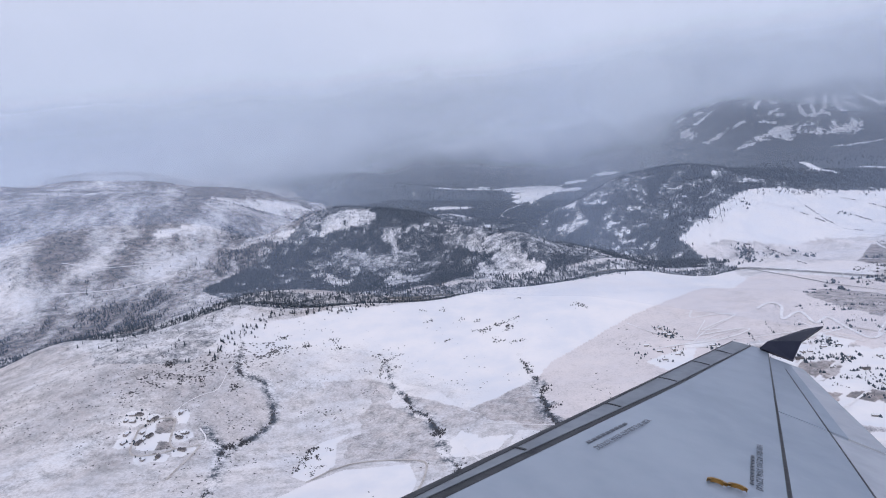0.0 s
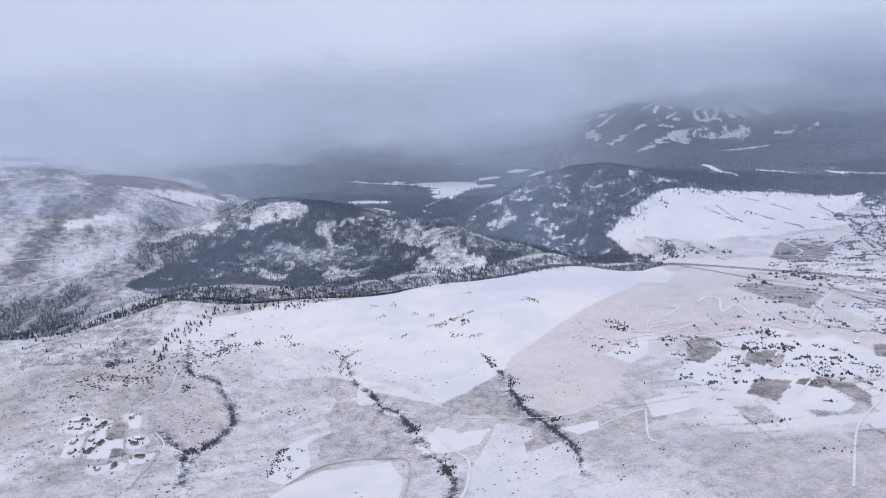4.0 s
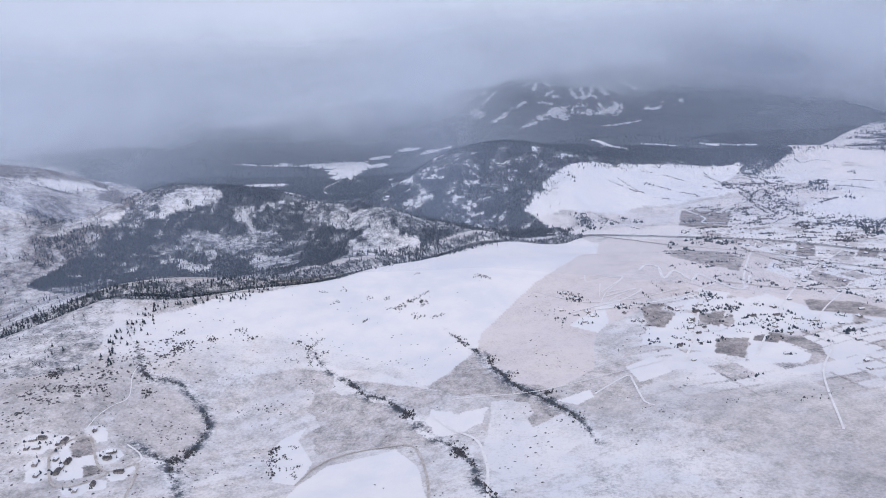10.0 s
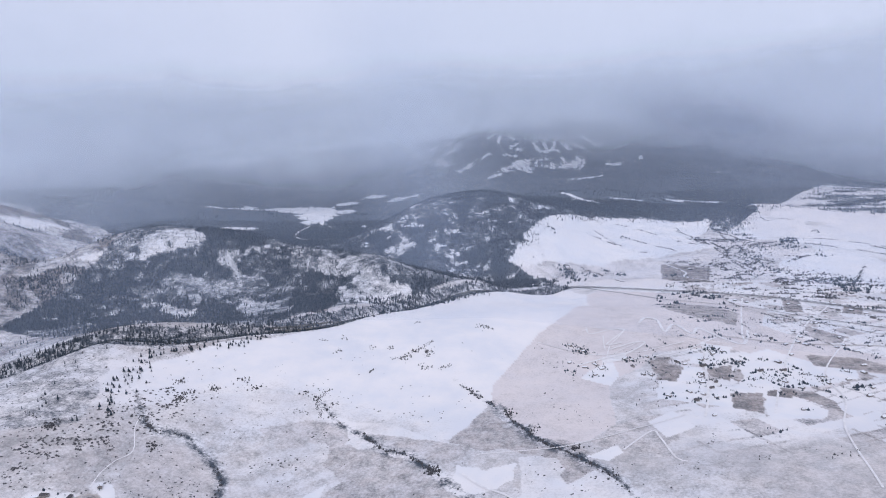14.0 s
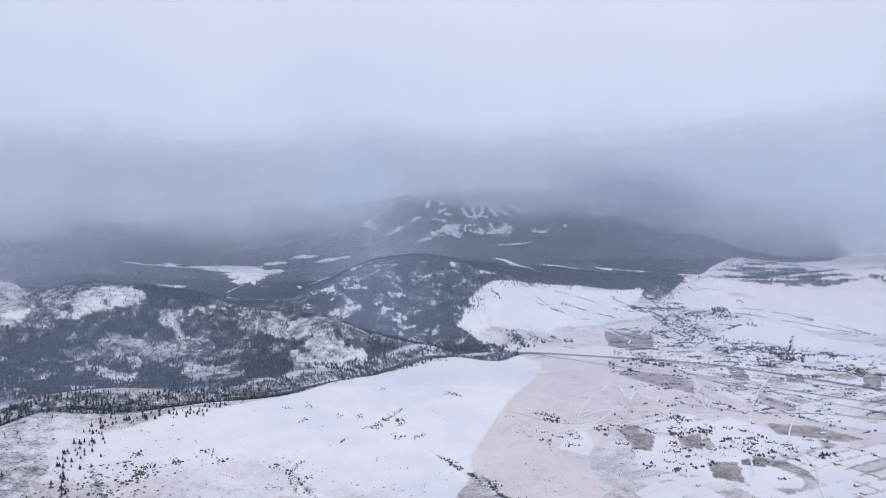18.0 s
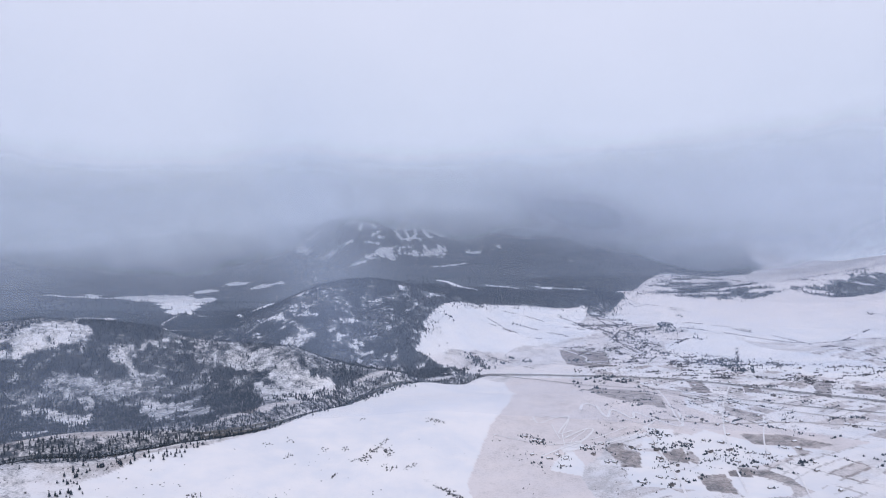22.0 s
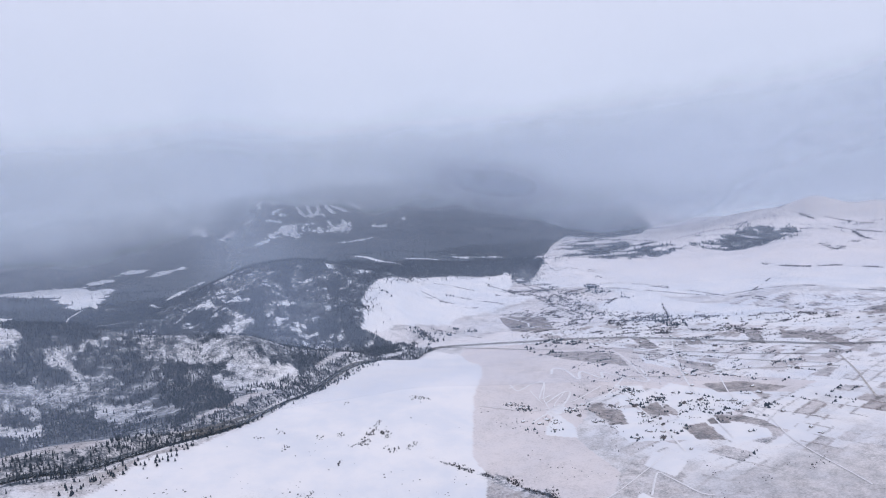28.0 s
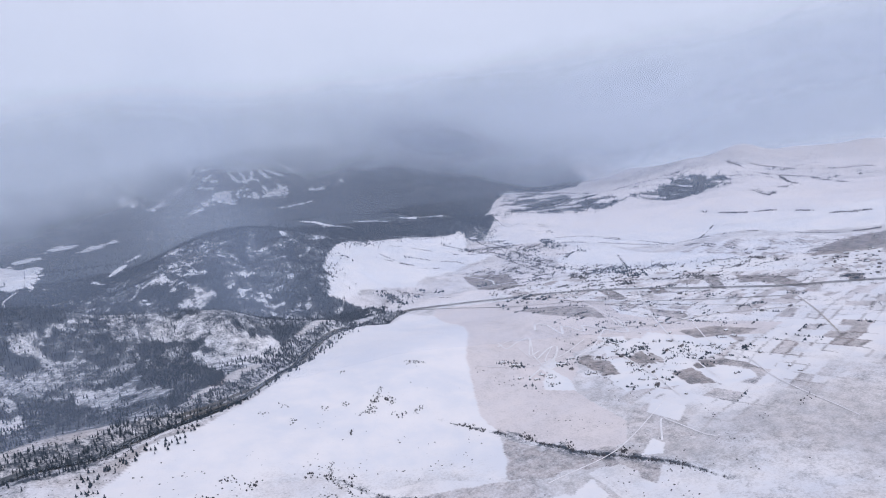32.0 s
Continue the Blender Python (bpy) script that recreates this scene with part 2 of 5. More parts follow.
# Hills: centre, half widths, height.
NEAR_HILLS = (
    (-60, 770, 170, 130, 34.2),
    (-330, 600, 170, 170, 55.4),
    (180, 800, 130, 90, 17.1),
    (-370, 400, 170, 120, 26.1),
    (-220, 920, 150, 130, 19.4),
    (-30, 385, 130, 70, -7.8),
    (-180, 430, 120, 110, -13.9),
    (-480, 1030, 150, 150, 93.5),
    (-880, 930, 330, 330, 140.2),
    (-1750, 1500, 650, 650, 296.0),
    (-1500, 600, 500, 450, 222.9),
    (-330, 1000, 130, 110, 21.7),
)
MIDDLE_HILLS = (
    (-100, 1640, 240, 300, 125.7),
    (130, 1950, 330, 300, 57.6),
    (70, 1400, 150, 150, 41.7),
    (-230, 1400, 150, 160, 26.5),
    (-560, 2150, 420, 380, 51.3),
    (300, 1620, 170, 160, 22.7),
    (560, 1800, 300, 220, 39.8),
    (250, 2300, 400, 300, 83.5),
    (-20, 1090, 110, 90, -9.3),
    (1300, 1950, 500, 260, 52.1),
    (1900, 2500, 600, 400, 105.1),
    (2600, 3000, 600, 500, 44.5),
    (750, 1170, 220, 140, -0.4),
    (500, 1330, 180, 130, 26.5),
    (-1300, 2300, 500, 500, 115.8),
    (1480, 1540, 260, 150, 17.6),
)
FAR_HILLS = (
    (150, 4350, 1100, 620, 323.4),
    (-1100, 4300, 900, 600, 256.4),
    (250, 3650, 700, 500, 85.3),
    (1400, 4300, 900, 600, 295.6),
    (-600, 3200, 500, 400, 116.5),
    (2400, 4200, 900, 500, 71.1),
    (-2300, 3600, 900, 900, 289.5),
    (900, 3200, 500, 500, 112.6),
)
SWELLS = (
    (-2200, 900, 202, 202, 134.2),
    (-159, 1085, 93, 93, 40.9),
    (-133, 1294, 110, 110, 35.4),
    (12, 1118, 95, 95, -8.4),
    (-42, 1000, 85, 85, 27.4),
    (2, 1206, 102, 102, 23.8),
    (-92, 1404, 119, 119, -28.6),
    (-600, 1500, 137, 137, 53.5),
    (-1670, 1581, 195, 195, -35.2),
    (648, 1777, 160, 160, 15.3),
    (-272, 578, 60, 60, -13.0),
    (-134, 1173, 100, 100, -13.3),
    (-182, 917, 79, 79, 0.2),
    (455, 1772, 155, 155, -16.8),
    (132, 1578, 134, 134, 19.3),
    (-206, 773, 68, 68, 10.1),
    (-1100, 500, 102, 102, -3.9),
    (-800, 600, 85, 85, 24.8),
    (-360, 1030, 80, 70, 17.0),
    (-260, 1005, 85, 60, 33.0),
    (-170, 962, 62, 55, 36.0),
    (-1400, 1760, 330, 260, -52.0),
    (-1300, 2050, 300, 250, -45.0),
    (-2480, 2900, 400, 350, 72.0),
    (-1760, 1560, 200, 200, 16.0),
    (-685, 985, 55, 80, -44.0),
)
HOLLOWS = (
    (-518, 928, 90, 90, 6.6),
    (-83, 797, 68, 68, -6.7),
    (-340, 598, 60, 60, 7.3),
    (1434, 1793, 195, 195, -27.8),
    (-500, 450, 60, 60, 16.1),
    (-70, 646, 60, 60, 4.2),
    (-1200, 1500, 163, 163, 29.9),
    (520, 1007, 96, 96, -4.1),
    (272, 1574, 135, 135, -4.9),
    (726, 1168, 116, 116, -12.9),
    (300, 3000, 256, 256, 47.6),
    (700, 2500, 220, 220, 28.3),
    (-469, 1042, 97, 97, -7.9),
    (986, 2112, 198, 198, -11.1),
    (1030, 991, 121, 121, -11.7),
    (820, 1078, 115, 115, 14.8),
    (-1200, 3200, 290, 290, 34.7),
    (-100, 2600, 221, 221, 23.6),
)



EAST_HILLS = (
    (1400, 1560, 230, 150, 22.0),
    (2110, 2250, 105, 120, 62.0),
    (2260, 2080, 180, 140, 52.0),
    (2420, 1880, 240, 150, 84.0),
    (2750, 1640, 330, 200, 84.0),
    (1650, 1950, 200, 120, -22.0),
    (2300, 2900, 500, 300, -30.0),
    (1500, 2500, 350, 300, -25.0),
    (1640, 2620, 230, 260, -62.0),
    (1850, 2530, 180, 190, -84.0),
    (1330, 2300, 220, 240, -22.0),
    (1500, 1695, 130, 95, 40.0),
    (1640, 1700, 90, 80, 18.0),
)

# The river's bed, along the foot of the wooded hills.
RIVER = [(-720, 380), (-560, 440), (-430, 505), (-370, 580), (-310, 610), (-260, 665), (-180, 722), (-125, 805), (-80, 900), (-20, 965), (50, 1030), (85, 1085)]


def height(x, y):
    x, y = np.asarray(x, float), np.asarray(y, float)
    z = np.full(np.shape(x), -4.0)
    for hills in (NEAR_HILLS, MIDDLE_HILLS, FAR_HILLS, SWELLS, HOLLOWS, EAST_HILLS):
        for cx, cy, rx, ry, h in hills:
            z = z + h * np.exp(-(((x - cx) / rx) ** 2) - ((y - cy) / ry) ** 2)
    rough = ramp(z, 30, 130) * ramp(np.hypot(x, y), 500, 1100)
    z = z + rough * (14 * fractal(x, y, 240, 4, 3) - 9 * np.abs(fractal(x, y, 150, 3, 11)))
    z = z + ramp(y, 2600, 3600) * (60 * fractal(x, y, 700, 4, 5) - 45 * np.abs(fractal(x + 0.3 * y, y, 420, 3, 23)))
    z = z + ramp(x, 800, 1300) * ramp(y, 1250, 1600) * 11 * fractal(x, y, 260, 3, 19)
    z = z + (1.2 * fractal(x, y, 60, 3, 7) + 1.6 * fractal(x, y, 130, 2, 8)) * ramp(np.hypot(x, y), 150, 500)
    spurs = np.abs(fractal(x + 0.25 * y, y * 0.7, 105, 3, 27))
    z = z - 13 * np.exp(-(((x + 50) / 260) ** 2) - ((y - 1430) / 260) ** 2) * (1 - ramp(spurs, 0.0, 0.28))
    d, _ = off_line(x, y, RIVER)
    return z - 9 * np.exp(-((d / 16) ** 2))


# ---- what covers the land ----
BENCH = [(-275, 497), (-290, 567), (-268, 610), (-220, 654), (-160, 718), (-97, 823), (-17, 951), (95, 1085), (128, 1000), (121, 898), (85, 780), (66, 744), (46, 705), (36, 677), (16, 630), (1, 587), (-3, 547), (-15, 514), (-31, 483), (-55, 492), (-88, 498), (-110, 502), (-140, 520), (-174, 530), (-217, 512)]
TAN_FIELD = [(150, 1045), (128, 1000), (121, 898), (85, 780), (66, 744), (46, 705), (36, 677), (16, 630), (1, 587), (-3, 547), (10, 523), (30, 486), (44, 470), (70, 474), (95, 505), (100, 600), (136, 631), (156, 671), (211, 686), (237, 679), (290, 640), (350, 590), (400, 610), (340, 690), (290, 760), (330, 850), (300, 960), (222, 1010)]
FIELD_A = [(12, 1179), (24, 1198), (43, 1289), (64, 1384), (134, 1495), (224, 1588), (348, 1685), (407, 1680), (495, 1668), (468, 1587), (416, 1484), (399, 1313), (343, 1289), (270, 1279), (203, 1237), (148, 1210), (65, 1184)]
FIELD_B = [(520, 1580), (547, 1604), (617, 1703), (700, 1790), (853, 1762), (992, 1765), (1500, 1600), (2000, 1500), (1700, 1000), (1100, 950), (900, 1050), (760, 1135), (700, 1260), (566, 1310), (540, 1350), (505, 1450), (512, 1540)]
FIELD_C = [(435, 1102), (473, 1189), (542, 1238), (644, 1248), (688, 951), (667, 817), (626, 793), (584, 850), (522, 974), (503, 1027), (480, 1061)]
PLOWED = [(286, 1235), (358, 1185), (324, 1066), (261, 1106)]
FOREST = [(92, 1112), (46, 1168), (42, 1262), (60, 1350), (134, 1500), (224, 1592), (348, 1690), (407, 1685), (495, 1672), (480, 1585), (500, 1580), (566, 1650), (630, 1730), (650, 1827), (760, 2050), (1040, 2531), (1201, 2731), (1522, 2821), (1909, 3147), (2226, 3543), (2500, 4700), (-3500, 4700), (-3500, 2300), (-1500, 2000), (-800, 1500), (-560, 1180), (-400, 1080), (-230, 1075), (-120, 1100), (-40, 1080)]
WOOD = [(-284, 926), (-268, 946), (-221, 940), (-212, 906), (-194, 743), (-240, 750)]
OPEN_SLOPE = [(-212, 906), (-192, 923), (-144, 926), (-110, 916), (-112, 877), (-136, 831), (-169, 778), (-207, 844)]
UPPER_SLOPE = [(-284, 967), (-268, 988), (-197, 990), (-153, 946), (-144, 931), (-190, 931), (-245, 947)]
MID_SLOPE = [(-454, 864), (-444, 881), (-405, 894), (-355, 902), (-347, 888), (-398, 859), (-435, 851)]
KNOLL_TOP = [(-531, 920), (-517, 951), (-496, 977), (-466, 996), (-432, 985), (-427, 965), (-444, 942), (-472, 923), (-500, 907)]
RAVINE_WOOD = [(-630, 837), (-570, 843), (-542, 862), (-522, 895), (-507, 904), (-490, 833), (-485, 799), (-530, 780), (-575, 798)]
LOWER_SLOPE = [(-341, 870), (-276, 871), (-242, 758), (-308, 804)]
MEADOW = [(-1180, 2960), (-1030, 2800), (-862, 2851), (-738, 2800), (-615, 2740), (-533, 2124), (-544, 2034), (-530, 1926), (-570, 1967), (-617, 2058), (-700, 2200), (-940, 2680), (-1011, 2300), (-1060, 2300), (-1090, 2750)]
GROVE_FAR = [(1180, 1849), (1339, 1926), (1594, 2116), (1693, 2083), (1778, 2036), (1800, 2007), (1406, 1693), (1354, 1718), (1171, 1649), (1176, 1778)]
SCATTER_FAR = [(1314, 2922), (1403, 2581), (1147, 1848), (1058, 1756), (930, 1738), (825, 1778), (998, 2322)]
DARK_WOOD = [(-614, 818), (-601, 852), (-541, 880), (-531, 908), (-446, 921), (-408, 974), (-311, 986), (-368, 915), (-433, 895), (-460, 876), (-482, 830), (-371, 848), (-344, 798), (-300, 735), (-380, 690), (-450, 715), (-535, 751)]
UNDER_FIELD = [(42, 1262), (30, 1178), (100, 1105), (250, 1050), (480, 1074), (560, 1260), (500, 1580), (480, 1585), (416, 1484), (399, 1313), (343, 1289), (203, 1237), (65, 1184)]
WEST_WHITE = ([(-769, 811), (-750, 844), (-724, 877), (-706, 848), (-742, 805)], [(-1162, 1443), (-1093, 1527), (-1050, 1578), (-1055, 1433)], [(-603, 901), (-565, 927), (-534, 935), (-536, 894), (-552, 868)], [(-1250, 1330), (-1180, 1420), (-1050, 1440), (-1000, 1330), (-1120, 1250)])
TOWN = [(623, 736), (701, 868), (850, 850), (1000, 760), (900, 600), (700, 600)]
SCRUB = [(-422, 446), (-466, 545), (-482, 637), (-371, 600), (-344, 608), (-316, 540), (-305, 488), (-291, 438), (-318, 415), (-377, 401)]
SNOW_PATCH = [(16, 447), (51, 442), (86, 403), (63, 373), (42, 359), (24, 382)]
TOWN_FIELD = [(724, 830), (845, 872), (1050, 890), (1000, 760), (822, 775)]
BARE_DISC = [(-239, 401), (-241, 417), (-233, 436), (-225, 446), (-208, 446), (-196, 439), (-183, 422), (-177, 405), (-174, 388), (-177, 373), (-186, 372), (-204, 380), (-220, 385), (-232, 391)]
HAY_FIELD = [(-88, 350), (-80, 376), (-38, 399), (-21, 377), (-5, 332), (20, 260), (-90, 260)]
# Parcels about the village: outline, snow lying on it, dry grass showing.
PARCELS = (
    ([(-123, 506), (-111, 496), (-86, 492), (-54, 486), (-29, 477), (-13, 472), (-22, 453), (-35, 449), (-53, 458), (-81, 476), (-98, 487)], 0.52, 0.4),
    ([(-172, 492), (-153, 504), (-122, 502), (-102, 478), (-127, 470), (-152, 468)], 0.56, 0.5),
    ([(-129, 474), (-105, 479), (-59, 461), (-30, 429), (-4, 401), (-32, 407), (-70, 400), (-90, 391), (-111, 412), (-107, 436)], 0.5, 0.35),
    ([(-30, 481), (-15, 514), (-2, 543), (11, 516), (42, 467), (71, 431), (56, 425), (32, 441), (0, 467)], 0.46, 0.5),
    ([(70, 474), (95, 505), (125, 516), (125, 464), (126, 442), (94, 452), (74, 461)], 0.54, 0.45),
    ([(-22, 450), (12, 442), (11, 421), (-8, 423), (-23, 436)], 0.93, 0.1),
    ([(-124, 395), (-123, 411), (-111, 429), (-111, 412), (-90, 382), (-88, 351), (-105, 355)], 0.95, 0.05),
    ([(88, 623), (113, 650), (114, 615), (102, 588), (78, 604)], 0.97, 0.0),
    ([(140, 579), (149, 604), (177, 585), (204, 580), (188, 532), (135, 556)], 0.97, 0.0),
    ([(164, 606), (171, 640), (192, 634), (187, 588), (163, 596)], 0.97, 0.0),
    ([(209, 700), (236, 688), (224, 656), (202, 658)], 0.97, 0.0),
    ([(229, 659), (270, 684), (295, 637), (320, 617), (311, 593), (268, 577), (240, 578), (224, 565), (217, 580)], 0.97, 0.0),
    ([(224, 565), (244, 553), (256, 525), (246, 508), (208, 508), (210, 525)], 0.97, 0.0),
    ([(197, 672), (225, 674), (226, 655), (207, 641), (182, 646)], 0.97, 0.0),
    ([(242, 637), (276, 606), (230, 554), (208, 556), (204, 579)], 0.97, 0.0),
    ([(148, 660), (169, 662), (179, 641), (160, 596), (145, 604)], 0.3, 0.55),
    ([(194, 630), (220, 637), (206, 595), (193, 610)], 0.3, 0.55),
    ([(196, 565), (222, 566), (207, 519), (188, 532)], 0.3, 0.55),
)
# Bare plots about the village and beyond the highway.
PARCELS += (
    ([(240, 578), (259, 575), (269, 543), (265, 520), (255, 537), (239, 566)], 0.34, 0.5),
    ([(214, 907), (270, 879), (282, 806), (261, 752), (225, 773), (199, 801)], 0.36, 0.6),
    ([(230, 573), (250, 567), (240, 553), (223, 560)], 0.2, 0.3),
    ([(297, 665), (339, 655), (361, 610), (338, 604), (290, 630)], 0.36, 0.8),
    ([(342, 768), (365, 721), (349, 713), (330, 749)], 0.38, 0.7),
    ([(565, 832), (588, 771), (561, 702), (547, 699), (551, 767), (526, 789)], 0.28, 0.4),
    ([(531, 867), (549, 856), (490, 779), (479, 795)], 0.34, 0.3),
    ([(641, 713), (653, 696), (621, 665), (606, 674)], 0.1, 0.2),
    ([(759, 862), (957, 889), (934, 852), (854, 797), (763, 804)], 0.16, 0.3),
    ([(375, 925), (392, 912), (370, 844), (348, 844)], 0.28, 0.2),
    ([(402, 873), (419, 860), (397, 817), (386, 834)], 0.45, 0.2),
    ([(431, 876), (444, 857), (428, 828), (411, 838)], 0.25, 0.6),
    ([(103, 654), (127, 670), (129, 656), (103, 641)], 0.95, 0.1),
    ([(66, 452), (89, 468), (91, 456), (79, 445)], 0.92, 0.0),
    ([(118, 508), (141, 527), (150, 496), (125, 478)], 0.92, 0.1),
)
# Cleared and bare plots of the new estate.
PARCELS += (
    ([(-244, 345), (-249, 366), (-237, 354), (-226, 361), (-218, 352), (-226, 349), (-218, 338), (-229, 331)], 0.98, 0.0),
    ([(-227, 363), (-216, 371), (-210, 367), (-211, 358), (-218, 355)], 0.98, 0.0),
    ([(-252, 334), (-253, 343), (-247, 342), (-239, 332), (-241, 326), (-247, 326)], 0.98, 0.0),
    ([(-207, 344), (-199, 358), (-195, 355), (-194, 342), (-200, 338)], 0.98, 0.0),
    ([(-223, 324), (-208, 338), (-202, 338), (-198, 330), (-217, 320)], 0.98, 0.0),
    ([(-260, 366), (-255, 373), (-249, 372), (-252, 364)], 0.98, 0.0),
    ([(-244, 382), (-238, 390), (-228, 377), (-233, 373)], 0.98, 0.0),
    ([(-268, 358), (-265, 367), (-255, 357), (-256, 351), (-263, 353)], 0.98, 0.0),
    ([(-246, 365), (-242, 375), (-238, 374), (-227, 363), (-235, 353)], 0.34, 0.4),
    ([(-225, 347), (-218, 352), (-211, 347), (-213, 342), (-218, 338)], 0.34, 0.4),
)
GULLIES = (
    [(-32, 590), (-26, 579), (-18, 569), (-3, 547), (10, 523), (17, 511), (30, 486), (40, 471), (51, 461), (63, 447), (73, 436), (78, 427), (82, 420), (90, 395)],
    [(-140, 532), (-123, 509), (-107, 498), (-90, 483), (-80, 472), (-59, 463), (-50, 452), (-33, 435), (-20, 420), (-4, 401), (7, 387), (14, 377), (20, 356), (36, 325)],
    [(-300, 520), (-255, 461), (-244, 454), (-232, 458), (-217, 457), (-207, 447), (-196, 439), (-182, 423), (-177, 410), (-175, 390), (-175, 374), (-181, 370), (-189, 370), (-203, 377), (-212, 380)],
    [(-181, 370), (-169, 351), (-157, 338), (-141, 322), (-120, 270)],
)
SAGE_BAND = [(-313, 391), (-305, 409), (-291, 433), (-291, 460), (-274, 472), (-278, 497), (-259, 522), (-234, 515), (-238, 485), (-246, 466), (-246, 450), (-262, 424), (-276, 407), (-291, 381), (-297, 375)]
# Clearings across the wooded ranges: from, to, half width, snow.
CLEARINGS = (
    (-349, 1907, -328, 2144, 12, 0.7),
    (-344, 2523, -307, 2741, 9, 0.6),
    (-258, 1396, -226, 1411, 26, 0.55),
    (-226, 1411, -180, 1403, 20, 0.6),
    (-265, 1344, -243, 1329, 16, 0.5),
    (-218, 1342, -190, 1276, 18, 0.5),
    (-103, 1421, -84, 1350, 9, 0.7),
    (-124, 1286, -115, 1260, 8, 0.75),
    (-86, 1233, -73, 1203, 10, 0.7),
    (-39, 1693, -9, 1635, 10, 0.6),
    (-9, 1635, 26, 1613, 10, 0.7),
    (-50, 1197, -14, 1160, 12, 0.4),
    (-168, 966, -81, 1171, 5, 0.6),
    (-190, 1482, -158, 1477, 7, 0.4),
    (-392, 1885, -358, 1749, 6, 0.5),
    (-151, 953, -116, 963, 10, 0.4),
)
CLEARINGS += (
    (-707, 2870, -650, 2900, 26, 0.9),
    (-607, 2990, -538, 3002, 22, 0.9),
    (-493, 2920, -400, 3038, 18, 0.9),
    (192, 2193, 220, 1998, 9, 0.9),
    (220, 1998, 268, 1934, 7, 0.9),
    (540, 2180, 690, 2230, 26, 0.85),
    (330, 2080, 420, 2050, 10, 0.7),
    (-821, 1870, -720, 1890, 22, 0.9),
    (-303, 4036, -340, 3896, 34, 0.8),
    (-372, 3887, -319, 3781, 28, 0.75),
    (-520, 3986, -411, 4109, 13, 0.75),
    (-83, 3846, -157, 3791, 18, 0.8),
    (-157, 3787, -227, 3687, 22, 0.8),
)
CLEARINGS += (
    (23, 3816, 65, 3800, 18, 0.8),
    (86, 3650, 125, 3625, 34, 0.9),
    (38, 3594, -78, 3490, 26, 0.65),
    (92, 3865, 128, 3834, 16, 0.75),
    (180, 3667, 371, 3617, 50, 0.6),
    (316, 3310, 465, 3320, 24, 0.62),
    (563, 3613, 706, 3604, 30, 0.5),
    (-733, 4220, -685, 4104, 12, 0.7),
    (832, 3394, 859, 3330, 9, 0.8),
)
RUNS = (  # ski runs down the mountain
    [(223, 3954), (181, 3894), (200, 3799), (257, 3750)], [(230, 3956), (246, 3762)], [(296, 3936), (289, 3856), (271, 3780), (311, 3766)], [(327, 3939), (337, 3846), (360, 3783)], [(357, 3925), (405, 3919)], [(364, 3882), (397, 3843), (428, 3801)],
    [(455, 3929), (512, 3815), (557, 3836)], [(-50, 4330), (-55, 4270), (-84, 4059)], [(6, 4245), (59, 4010)], [(6, 4245), (-25, 3977)], [(43, 3906), (82, 3925)], [(-285, 4187), (-250, 4290)],
)

# Where houses stand: on the new estate, and about the village.
PLACES = [(-242, 384), (-269, 361), (-265, 364), (-251, 367), (-253, 363), (-219, 366), (-217, 359), (-244, 349), (-236, 349), (-252, 341), (-244, 332), (-235, 338), (-236, 343), (-201, 348), (-207, 332), (-213, 324), (-267, 353), (-262, 355)]
VILLAGE = [(76, 680), (87, 667), (96, 637), (103, 633), (136, 616), (148, 660), (179, 642), (184, 607), (216, 686), (223, 675), (230, 647), (251, 653), (260, 620), (273, 609), (286, 600), (238, 526), (257, 574), (282, 583), (310, 612), (337, 688), (417, 927), (284, 715), (272, 725), (84, 630), (125, 653), (130, 635), (71, 639)]
VILLAGE += [(100, 628), (92, 613), (82, 670), (131, 651), (173, 648), (181, 592), (165, 568), (142, 614), (182, 555), (146, 560), (165, 548), (186, 610), (202, 655), (212, 668), (240, 620), (250, 590)]


